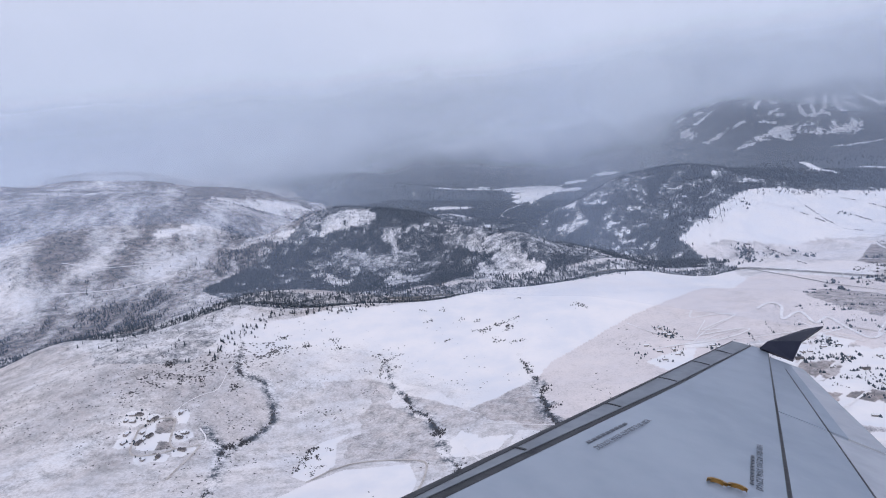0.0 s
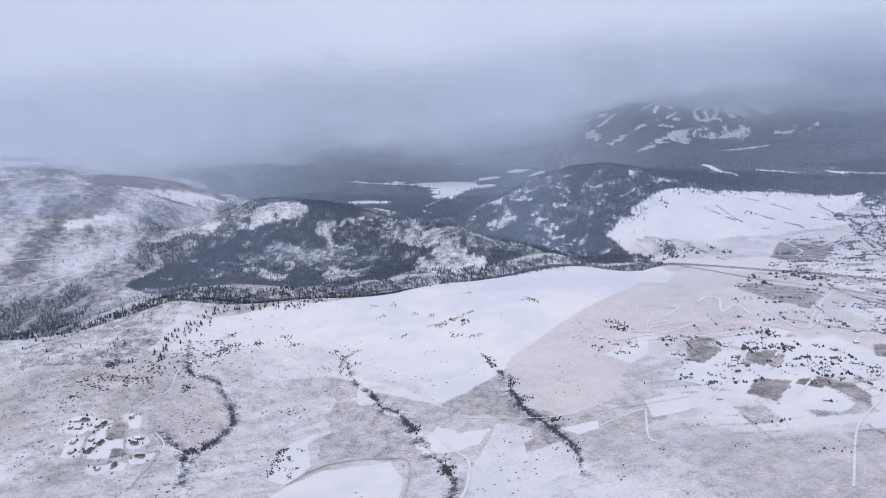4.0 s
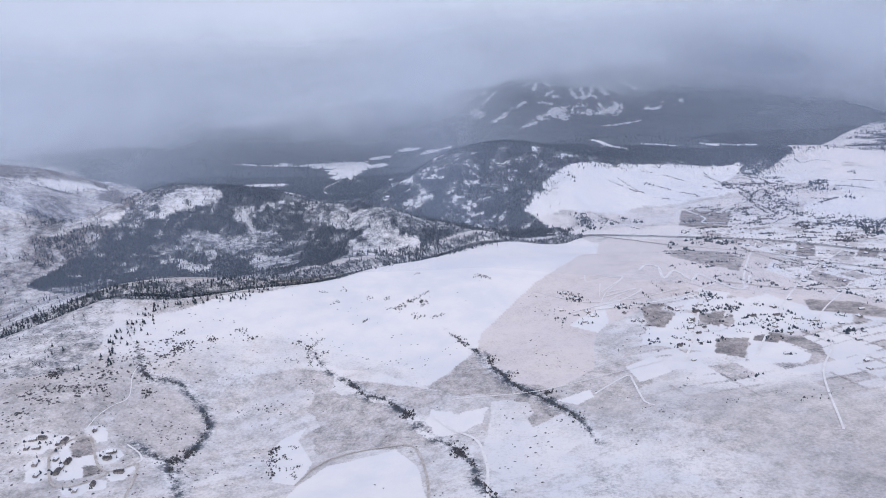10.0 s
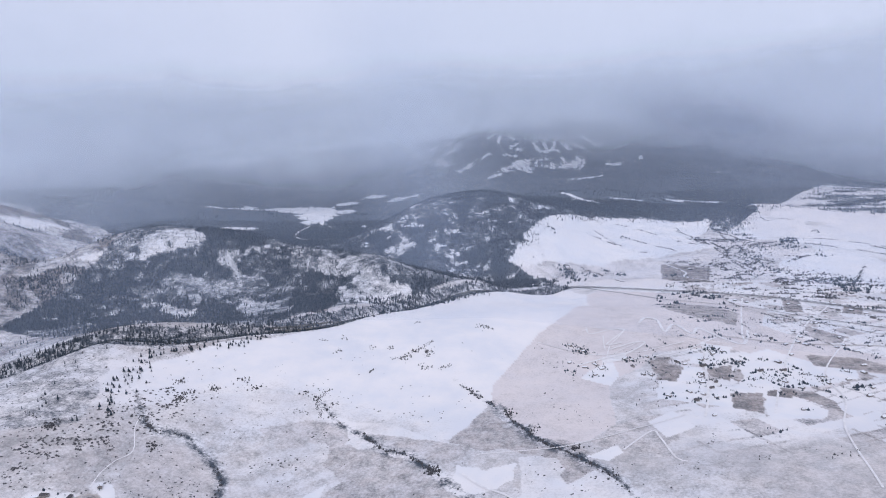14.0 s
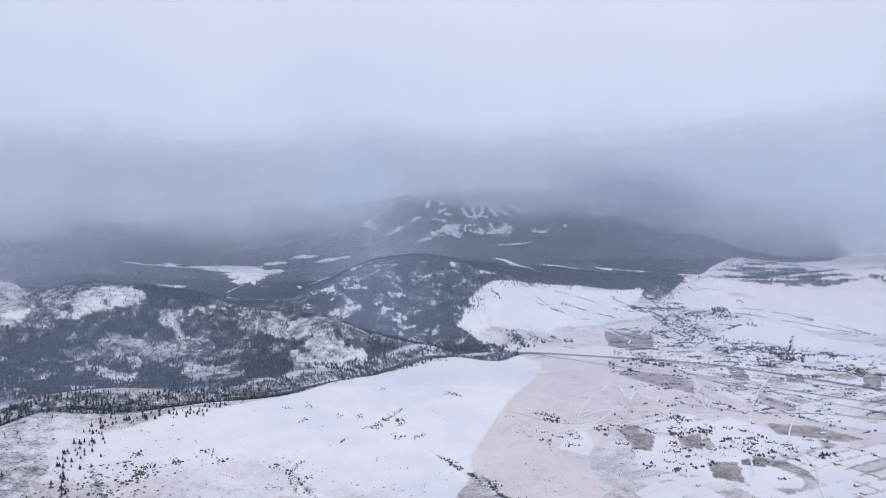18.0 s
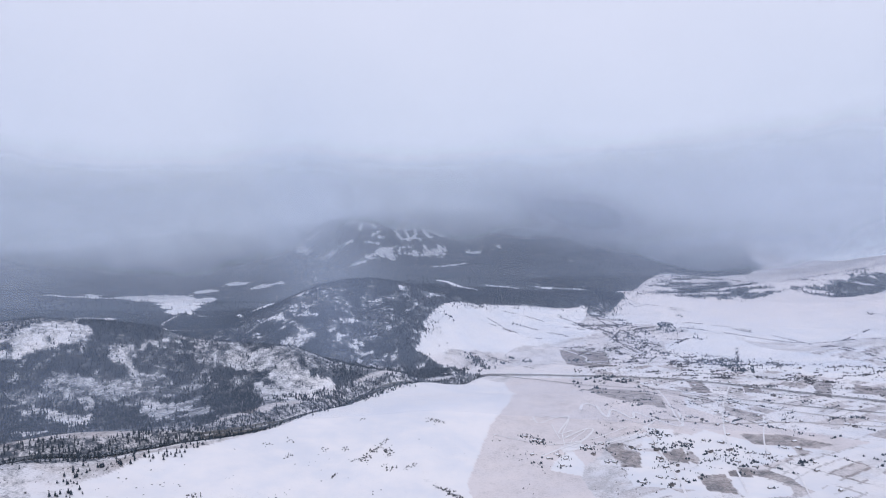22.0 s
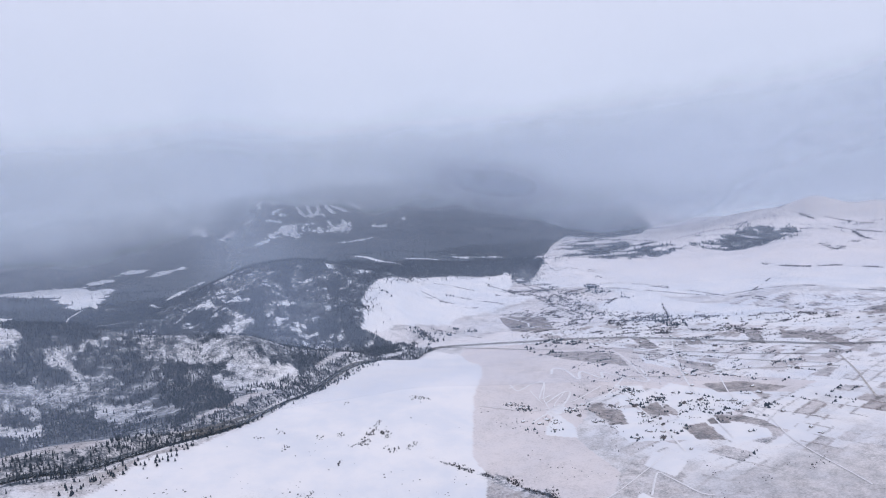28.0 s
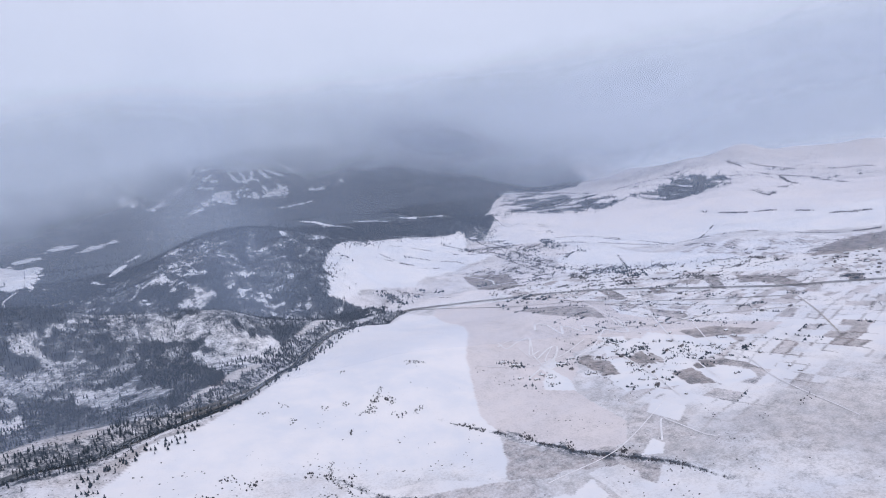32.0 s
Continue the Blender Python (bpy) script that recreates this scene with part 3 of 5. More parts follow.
def cover(x, y):
    """For places of the plan: snow lying (0 to 1), dry grass dusting it, dark brush under it, and woods."""
    x, y = np.asarray(x, float), np.asarray(y, float)
    far = np.hypot(x, y)
    big, mid = fractal(x, y, 170, 4, 31), fractal(x, y, 45, 3, 41)
    hatch = fractal((x * 0.8 + y * 0.6) * 0.32, y * 0.8 - x * 0.6, 9, 4, 39, 0.65)
    snow = 0.62 + 0.20 * big + 0.10 * mid + 0.26 * hatch * (0.55 + big) - 0.10 * ramp(-x, 100, 260)
    tan = 0.22 + 0.4 * fractal(x, y, 240, 3, 47)
    dark = 0.25 + 0.4 * mid
    wood = np.zeros(x.shape)

    # the bench's snow thins out gradually towards the scrub
    d, _ = off_line(x, y, [(-300, 510), (-275, 497), (-217, 512), (-174, 530), (-104, 506), (-63, 494)])
    snow = snow + 0.34 * np.exp(-((d / 34) ** 2)) * (0.75 + 0.6 * mid)
    thin = 0.22 * np.exp(-((d / 30) ** 2)) * (1 - mid)

    # farmland: parcels on a slanting grid
    u, v = x * 0.93 + y * 0.37 + 9 * fractal(x, y, 130, 2, 151), -x * 0.37 + y * 0.93 + 12 * fractal(x, y, 110, 2, 153)
    iu, iv = np.floor(u / 44), np.floor(v / 27)
    half = lattice(iu, iv, 73)
    iu = iu * 2 + np.where(half > 0.45, np.floor(u / 44 * 2) % 2, 0)
    iv = iv * 2 + np.where(half < 0.75, np.floor(v / 27 * 2) % 2, 0)
    pick = lattice(iu, iv, 71)
    level = np.choose((pick * 7).astype(int).clip(0, 6), [0.98, 0.92, 0.74, 0.97, 0.50, 0.84, 0.64])
    farm = ramp(x - 0.25 * (y - 600), 120, 190) * (1 - ramp(y + 0.55 * x, 1430, 1480)) * ramp(y, 430, 520) * (1 - ramp(x, 1100, 1500))
    snow = snow * (1 - farm) + farm * (level + 0.16 * mid)
    dark = np.where(farm > 0.5, 0.25 + 0.5 * mid + 0.3 * (lattice(iu, iv, 79) - 0.5), dark)
    tan = tan * (1 - farm) + farm * np.where(level < 0.7, 0.75, 0.15)
    split_u, split_v = half > 0.45, half < 0.75
    fu, fv = np.where(split_u, u / 22, u / 44) % 1, np.where(split_v, v / 13.5, v / 27) % 1
    rim = np.minimum(np.minimum(fu, 1 - fu) * np.where(split_u, 22, 44), np.minimum(fv, 1 - fv) * np.where(split_v, 13.5, 27))
    snow = snow - 0.42 * farm * (rim < 1.3) * (fractal(x, y, 24, 2, 141) > 0.05)
    fleck = fractal(x, y * 0.8, 26, 3, 67, 0.65)

    # the hills west of the river: thin snow, streaks of brush
    west = ramp(-x, 330, 420) * ramp(y - 0.1 * np.abs(x), 330, 470)
    along = fractal((y * 0.80 - x * 0.60) * 0.40, x * 0.80 + y * 0.60, 50, 4, 53, 0.62)
    snow = np.where(west > 0.4, 0.42 + 0.62 * along + 0.30 * big + 0.10 * mid, snow)
    dark = np.where(west > 0.4, 0.48, dark)
    tan = np.where(west > 0.4, 0.12, tan)
    wood = np.where(west > 0.4, 0.03 + 0.42 * ramp(-along - 0.4 * big - 0.7 * mid, 0.15, 0.6) * (1 - 0.6 * ramp(far, 1100, 1500)), wood)
    for outline in WEST_WHITE:
        here = inside(x + 40 * along + 20 * mid, y + 40 * mid, outline)
        snow, wood = np.where(here, 0.78 + 0.3 * mid + 0.2 * along, snow), np.where(here, 0.02, wood)

    here = inside(x + 14 * mid, y + 20 * mid, SCRUB)
    snow, dark, wood = np.where(here, 0.5 + 0.2 * mid + 0.15 * big, snow), np.where(here, 0.6, dark), np.where(here, 0.03, wood)

    # the broken woods north of the river
    north = inside(x, y, [(-560, 700), (-560, 1180), (-400, 1080), (-230, 1090), (-60, 1085), (-40, 1010), (-110, 900), (-190, 770), (-260, 690), (-380, 640)])
    patchy = fractal(x, y, 75, 4, 61)
    patchy = patchy + 0.5 * mid
    thick = ramp(patchy + 0.8 * fleck, -0.2, 0.45)
    wood = np.where(north, 0.24 + 0.62 * thick, wood)
    snow = np.where(north, 0.36 - 0.28 * thick + 0.16 * fleck, snow)
    here = inside(x + 30 * patchy, y + 40 * mid, DARK_WOOD)
    wood, snow = np.where(here, 0.72 - 0.5 * ramp(-fleck - 0.5 * patchy, 0.1, 0.4), wood), np.where(here, 0.16 + 0.45 * ramp(-fleck - 0.5 * patchy, 0.1, 0.4), snow)
    dark, tan = np.where(north, 0.7, dark), np.where(north, 0.05, tan)
    for outline in (WOOD, RAVINE_WOOD):
        here = inside(x + 18 * patchy, y + 24 * mid + 12 * patchy, outline)
        full = 0.95 if outline is WOOD else 0.75
        wood, snow = np.where(here, full - 0.3 * ramp(-fleck, 0.1, 0.5), wood), np.where(here, 0.14 + 0.25 * ramp(-fleck, 0.1, 0.5), snow)
    for outline in (OPEN_SLOPE, UPPER_SLOPE, MID_SLOPE, KNOLL_TOP, LOWER_SLOPE):
        here = inside(x + 16 * patchy + 8 * fleck, y + 24 * mid + 16 * fleck, outline)
        bright = {0: 0.62, 1: 0.44, 2: 0.46, 3: 0.60, 4: 0.38}[(OPEN_SLOPE, UPPER_SLOPE, MID_SLOPE, KNOLL_TOP, LOWER_SLOPE).index(outline)]
        wood, snow = np.where(here, 0.06 + 0.5 * ramp(fleck + 0.5 * mid, 0.1, 0.5), wood), np.where(here, bright + 0.3 * mid - 0.3 * ramp(fleck, 0.1, 0.5), snow)
    # the river's wooded banks
    d, s = off_line(x, y, RIVER)
    bank = (d < 24 + 10 * mid) & (x > -700)
    bench_side = off_line(x, y, [(-275, 497), (-290, 567), (-268, 610), (-220, 654), (-160, 718), (-97, 823), (-17, 951)])[0] < 22
    wood = np.where(bank, np.where(bench_side, 0.10 + 0.25 * ramp(mid, 0.0, 0.4), 0.30 + 0.38 * ramp(mid, -0.2, 0.3)), wood)
    snow, dark = np.where(bank, np.where(bench_side, 0.70, 0.40), snow), np.where(bank, 0.9, dark)

    # the great woods
    ragged = ramp(y + 0.3 * x, 2000, 2600) * fractal(x, y * 0.6, 110, 4, 85, 0.65)
    here = inside(x + 22 * mid + 170 * ragged, y + 30 * mid + 260 * ragged, FOREST)
    gaps = fractal(x, y, 130, 5, 83, 0.6)
    small = fractal(x, y * 0.7, 42, 4, 87, 0.65)
    tiny = fractal(x, y * 0.7, 17, 3, 95, 0.7)
    slope_gaps = 0.85 * ramp(small + 0.45 * gaps + 0.55 * tiny, 0.56, 0.70) * (1 - 0.55 * ramp(y, 1650, 2100))
    wood = np.where(here, 0.97 - 0.85 * slope_gaps, wood)
    snow = np.where(here, 0.03 + 0.62 * slope_gaps + 0.10 * ramp(y, 2000, 3000) * ramp(gaps, 0.1, 0.5), snow)
    face = here * ramp(-y, -1800, -1600) * ramp(small + 0.6 * tiny + 0.3 * gaps, -0.35, 0.35)
    wood, snow = wood - 0.42 * face, snow + 0.26 * face
    dark, tan = np.where(here, 1.0, dark), np.where(here, 0.0, tan)
    for ax, ay, bx, by, half, lying in CLEARINGS:
        e, _ = off_line(x, y, [(ax, ay), (bx, by)])
        if ay > 3300:
            broken = ramp(fractal(x, y, 75 if lying > 0.7 else 32, 4, 89, 0.65) + 0.6 * (lying - 0.8), -0.25, 0.0)
            k = here * broken * ramp(half * (1.15 + 1.5 * small + 0.9 * gaps) - e, -0.15 * half, 0.15 * half)
        elif ay < 1800:
            k = here * ramp(tiny + 0.5 * small + 0.5 * (lying - 0.6), -0.1, 0.12) * ramp(half * (1.3 + 1.3 * small + 0.9 * mid) - e, -0.4 * half, 0.3 * half)
        else:
            k = here * ramp(half * (1 + 0.9 * small + 0.5 * mid + 0.5 * tiny) - e, -0.2 * half, 0.2 * half)
        lying = 0.32 + 0.6 * lying if ay < 1800 else min(0.95, lying + 0.15)
        wood, snow = wood * (1 - 0.9 * k), snow * (1 - k) + k * lying
    for run in RUNS:
        e, _ = off_line(x + 8 * mid, y, run)
        here = e < 10 * (1 + 0.5 * small)
        wood, snow = np.where(here, 0.0, wood), np.where(here, 0.97, snow)
    spot = inside(x + 30 * mid, y + 50 * mid, MEADOW)
    wood, snow = np.where(spot, 0.03, wood), np.where(spot, 0.92, snow)

    # snowfields
    here = inside(x + 14 * mid, y + 24 * mid, UNDER_FIELD)
    snow, dark, tan = np.where(here, 0.74 + 0.26 * fractal(x, y, 36, 3, 99) + 0.16 * mid, snow), np.where(here, 0.4, dark), np.where(here, 0.55, tan)
    loose = 16 * ramp(-x, 10, 110) * (1 - ramp(y, 640, 700))
    for outline, s1, t1 in ((BENCH, 0.93, 0.08), (FIELD_A, 0.97, 0.0), (FIELD_B, 0.95, 0.1), (FIELD_C, 0.99, 0.0), (TAN_FIELD, 0.77, 1.0), (HAY_FIELD, 0.98, 0.0), (BARE_DISC, 0.56, 0.55)):
        soft = loose if outline is BENCH else 0.0
        jag = 14.0 if outline in (FIELD_A, FIELD_B) else 0.0
        here = inside(x + (3 + soft + jag) * mid + jag * fleck, y + (4 + 2 * soft + 2 * jag) * (mid + 0.5 * big) + 2 * jag * fleck, outline)
        vary = 0.14 if outline is TAN_FIELD else 0.07
        snow = np.where(here, s1 + vary * big + vary * mid - (thin if outline is BENCH else 0.0), snow)
        tan, dark, wood = np.where(here, t1, tan), np.where(here, 0.2, dark), np.where(here, 0.0, wood)
        if outline in (FIELD_A, FIELD_B):
            e, _ = off_line(x, y, [(42, 1262), (57, 1345), (126, 1480), (246, 1630), (371, 1660), (477, 1670), (594, 1713), (699, 1785), (956, 1760)])
            wood = np.where(here, 0.4 * np.exp(-((e / 26) ** 2)) * ramp(fleck, -0.1, 0.4), wood)
    east = (y > 1290 - 0.1 * x) & (x > 560) & ~inside(x, y, FOREST)
    hilly = 0.81 + 0.20 * big + 0.10 * mid - 0.12 * ramp(fractal(x * 0.7, y, 60, 4, 103, 0.65), 0.25, 0.5)
    snow = np.where(east & (snow < 0.9), hilly, snow)
    tan, dark = np.where(east, 0.8 * ramp(far, 1300, 2100), tan), np.where(east, 0.4, dark)
    wood = np.where(east & ~inside(x, y, FIELD_B), 0.3 * ramp(fractal(x * 0.7, y, 55, 4, 133, 0.65), 0.3, 0.5), wood)
    here = inside(x, y, PLOWED)
    snow, tan, dark = np.where(here, 0.22, snow), np.where(here, 0.4, tan), np.where(here, 0.1, dark)
    here = inside(x, y, TOWN_FIELD)
    snow, dark = np.where(here, 0.28, snow), np.where(here, 0.25, dark)
    here = inside(x + 12 * mid, y + 22 * mid, SNOW_PATCH)
    snow, tan = np.where(here, 0.78 + 0.2 * mid, snow), np.where(here, 0.15, tan)
    for k, (outline, s1, t1) in enumerate(PARCELS):
        soft = 3.0 if k == 0 else 12.0 if k < 6 else 0.0
        here = inside(x + soft * (mid + fleck), y + soft * (mid + fleck), outline)
        snow, tan, dark = np.where(here, s1, snow), np.where(here, t1, tan), np.where(here, 0.35, dark)
    for outline, w1 in ((GROVE_FAR, 0.85), (SCATTER_FAR, 0.5)):
        here = inside(x + 40 * mid + 50 * fleck, y + 60 * big + 60 * fleck, outline)
        k = ramp(fractal(x * 0.6, y, 44, 4, 105, 0.65) + (0.17 if outline is GROVE_FAR else 0.04), -0.05, 0.12)
        wood, snow, dark = np.where(here, w1 * k, wood), np.where(here, 0.9 - 0.72 * k, snow), np.where(here, 0.95, dark)
    near = np.zeros(x.shape)
    for hx, hy in PLACES:
        near = np.maximum(near, np.exp(-((((x - hx) ** 2 + (y - hy) ** 2) / 34) ** 2)))
    for hx, hy in VILLAGE:
        near = np.maximum(near, 0.8 * np.exp(-((((x - hx) ** 2 + (y - hy) ** 2) / 60) ** 2)))
    snow = snow * (1 - near) + 0.95 * near
    for gully in GULLIES:
        d, s = off_line(x + 4 * mid, y, gully)
        thick = 0.3 + 0.7 * ramp(fractal(x, y, 26, 2, 91), -0.3, 0.3)
        snow = snow - 0.35 * thick * np.exp(-((d / 1.8) ** 2))
        dark = dark + 0.8 * np.exp(-((d / 5) ** 2))
    return snow.clip(0, 1), tan.clip(0, 1), dark.clip(0, 1), wood.clip(0, 1)


# ---- ground ----
g_az = np.concatenate([np.linspace(-180, -62, 60, endpoint=False), np.linspace(-62, 62, 880, endpoint=False), np.linspace(62, 180, 60)])
g_r = np.concatenate([np.linspace(0, 230, 12), 1 / np.linspace(1 / 240, 1 / 1900, 530), np.linspace(1912, 4650, 150)])
AZ, RR = np.meshgrid(np.radians(g_az), g_r)
GX, GY = RR * np.sin(AZ), 20 + RR * np.cos(AZ)
GZ = height(GX, GY)


def sheet(name, X, Y, Z):
    """A grid of points as one mesh."""
    n, m = X.shape
    me = bpy.data.meshes.new(name)
    me.vertices.add(n * m)
    me.vertices.foreach_set("co", np.stack([X, Y, Z], -1).astype(np.float32).ravel())
    k = np.arange(n * m).reshape(n, m)
    quads = np.stack([k[:-1, :-1], k[:-1, 1:], k[1:, 1:], k[1:, :-1]], -1).reshape(-1, 4)[:, ::-1]
    me.loops.add(quads.size)
    me.loops.foreach_set("vertex_index", quads.ravel().astype(np.int32))
    me.polygons.add(len(quads))
    me.polygons.foreach_set("loop_start", (np.arange(len(quads)) * 4).astype(np.int32))
    me.polygons.foreach_set("use_smooth", np.ones(len(quads), bool))
    me.update(calc_edges=True)
    return me


ground = tagged(new("ground", sheet("ground", GX, GY, GZ)), "snow-dusted valley floor and hills with dry grass", "ground", kind="structure")
ground.data.materials.append(ground_mat)
g_snow, g_tan, g_dark, g_wood = cover(GX, GY)
lay = ground.data.attributes.new("cover", "FLOAT_COLOR", "POINT")
lay.data.foreach_set("color", np.stack([g_snow, g_tan, g_dark, np.ones_like(g_snow)], -1).astype(np.float32).ravel())


def smooth_line(corners, gap):
    """A curve through corners, in steps of about gap metres."""
    pts = [Vector(p) for p in corners]
    pts = [2 * pts[0] - pts[1], *pts, 2 * pts[-1] - pts[-2]]
    out = []
    for a, b, c, d in zip(pts, pts[1:], pts[2:], pts[3:]):
        n = max(2, int((c - b).length / gap))
        for k in range(n):
            s = k / n
            out.append(0.5 * (2 * b + (c - a) * s + (2 * a - 5 * b + 4 * c - d) * s * s + (3 * b - a - 3 * c + d) * s**3))
    return np.array([*out, pts[-2]])


def ribbon(name, corners, width, lift, mat, label, gap=4.0, across=3, kind="structure", category="road", offset=0.0):
    """A strip laid along a curve on the ground."""
    line = smooth_line([tuple(p) for p in corners], gap)
    way = np.gradient(line, axis=0)
    way /= np.linalg.norm(way, axis=1)[:, None]
    side = np.stack([way[:, 1], -way[:, 0]], -1)
    s = np.linspace(-0.5, 0.5, across) * width + offset
    P = line[:, None] + side[:, None] * s[None, :, None]
    Z = height(P[..., 0], P[..., 1])
    ob = new(name, sheet(name, P[..., 0], P[..., 1], Z + lift))
    ob.data.materials.append(mat)
    return tagged(ob, label, category, kind=kind)


HIGHWAY = [(-240, 690), (-160, 745), (-105, 835), (-60, 925), (0, 985), (60, 1055), (102, 1085), (150, 1062), (222, 1028), (300, 985), (372, 931), (440, 855), (500, 780), (560, 712), (640, 650), (760, 560)]
ribbon("river", RIVER, 6.5, 1.0, water_mat, "dark winding river between wooded banks", category="river")
for side in (-2.6, 2.6):
    ribbon("highway", HIGHWAY, 2.9, 1.0, asphalt_mat, "dark asphalt highway lanes across the snowy valley", offset=side)
ribbon("road", [(102, 1095), (180, 1010), (250, 930), (330, 850), (420, 760), (500, 690)], 2.0, 0.7, asphalt_mat, "narrow asphalt road beside the highway")
TRACKS = (
    ([(-248, 348), (-251, 355), (-248, 370), (-240, 376), (-232, 368), (-218, 352), (-207, 347), (-199, 358), (-198, 362), (-193, 354), (-186, 337), (-182, 326), (-176, 313)], 1.5, 0),
    ([(-248, 348), (-238, 335), (-228, 326), (-219, 327), (-209, 339), (-207, 347)], 1.5, 0),
    ([(-215, 378), (-203, 372), (-197, 365), (-198, 361)], 1.2, 1),
    ([(-247, 382), (-249, 396), (-248, 411), (-244, 426), (-256, 451), (-259, 466)], 0.7, 1),
    ([(-89, 350), (-85, 378), (-68, 395), (-33, 403), (-19, 385), (-6, 340), (0, 290)], 1.5, 0),
    ([(-19, 437), (-4, 419), (14, 404), (23, 376), (26, 354), (30, 310)], 1.8, 1),
)
TRACKS += (
    ([(157, 748), (167, 764), (178, 758), (180, 727), (194, 747), (207, 723), (217, 738), (231, 718), (248, 696), (260, 713), (269, 739)], 3.0, 1),
    ([(98, 732), (100, 715), (124, 729), (138, 730), (113, 689), (130, 696)], 1.7, 1),
    ([(113, 675), (142, 697), (153, 697), (131, 669), (106, 653), (79, 635)], 2.0, 1),
    ([(106, 645), (117, 648), (150, 661), (188, 679), (230, 715)], 1.9, 1),
    ([(44, 683), (78, 666), (99, 661), (142, 673), (193, 702)], 1.2, 1),
    ([(212, 702), (188, 602), (175, 553), (162, 515)], 2.0, 1),
)
TRACKS += (
    ([(360, 720), (291, 610), (279, 549), (250, 486), (230, 400)], 1.4, 1),
    ([(92, 460), (117, 489), (120, 481), (124, 446), (130, 440)], 1.5, 1),
    ([(230, 720), (300, 700), (380, 690), (470, 640)], 1.8, 0),
    ([(430, 900), (360, 800), (300, 700), (250, 600), (215, 520)], 1.8, 1),
    ([(560, 760), (480, 640), (400, 540)], 1.8, 0),
    ([(-10, 460), (60, 470), (150, 520)], 1.0, 1),
    ([(290, 1240), (310, 1160), (300, 1120), (330, 1080)], 2.6, 1),
    ([(-560, 1950), (-575, 1850), (-540, 1760), (-420, 1690)], 5.0, 1),
    ([(640, 1235), (780, 1150), (900, 1030), (1050, 900)], 2.4, 0),
    ([(520, 1500), (650, 1440), (830, 1360), (1000, 1200), (1150, 1100)], 2.0, 0),
)
TRACKS += (
    ([(230, 1000), (273, 977), (303, 939), (307, 857), (324, 812), (347, 800), (375, 774), (409, 725), (470, 660)], 1.8, 0),
    ([(330, 940), (296, 841), (260, 729), (255, 704)], 1.8, 1),
    ([(-780, 640), (-715, 695), (-685, 726), (-640, 740)], 1.6, 1),
    ([(-720, 590), (-667, 650), (-635, 713), (-637, 725)], 1.6, 1),
    ([(50, 1110), (150, 1130), (250, 1130), (300, 1120), (400, 1090)], 2.0, 1),
    ([(480, 1090), (440, 1150), (330, 1240)], 2.0, 1),
    ([(610, 740), (660, 800), (760, 780), (900, 700)], 2.4, 1),
    ([(640, 660), (690, 760), (740, 860)], 2.2, 1),
)
TRACKS += (
    ([(93, 723), (110, 732), (124, 731), (139, 730)], 1.1, 1),
    ([(139, 730), (128, 709), (117, 688), (110, 660), (109, 643)], 1.1, 1),
    ([(146, 698), (120, 669), (119, 654), (149, 691)], 1.1, 1),
    ([(113, 712), (111, 692), (110, 675)], 1.1, 1),
    ([(192, 725), (221, 699), (242, 686)], 1.1, 1),
    ([(177, 870), (167, 810), (186, 807)], 1.1, 1),
)
for line, width, white in TRACKS:
    ribbon("track", line, width, 0.36 if line[0][1] < 560 else 0.45, snowtrack_mat if white else dirt_mat, "snow-covered farm track" if white else "bare dirt and gravel road", gap=3.0)


# ---- cloud lying on the hills, and sheets for the distance haze ----
def billow(x, y, size, octaves, seed):
    """Soft noise whose layers are turned against one another, so that no lines run through it."""
    total, weight = 0.0, 0.0
    for k in range(octaves):
        c, s = math.cos(0.7 + 1.9 * k), math.sin(0.7 + 1.9 * k)
        total = total + 0.55**k * grain(x * c - y * s + 31.7 * k, x * s + y * c - 12.9 * k, size / 1.9**k, seed + k)
        weight += 0.55**k
    return 1.25 * total / weight


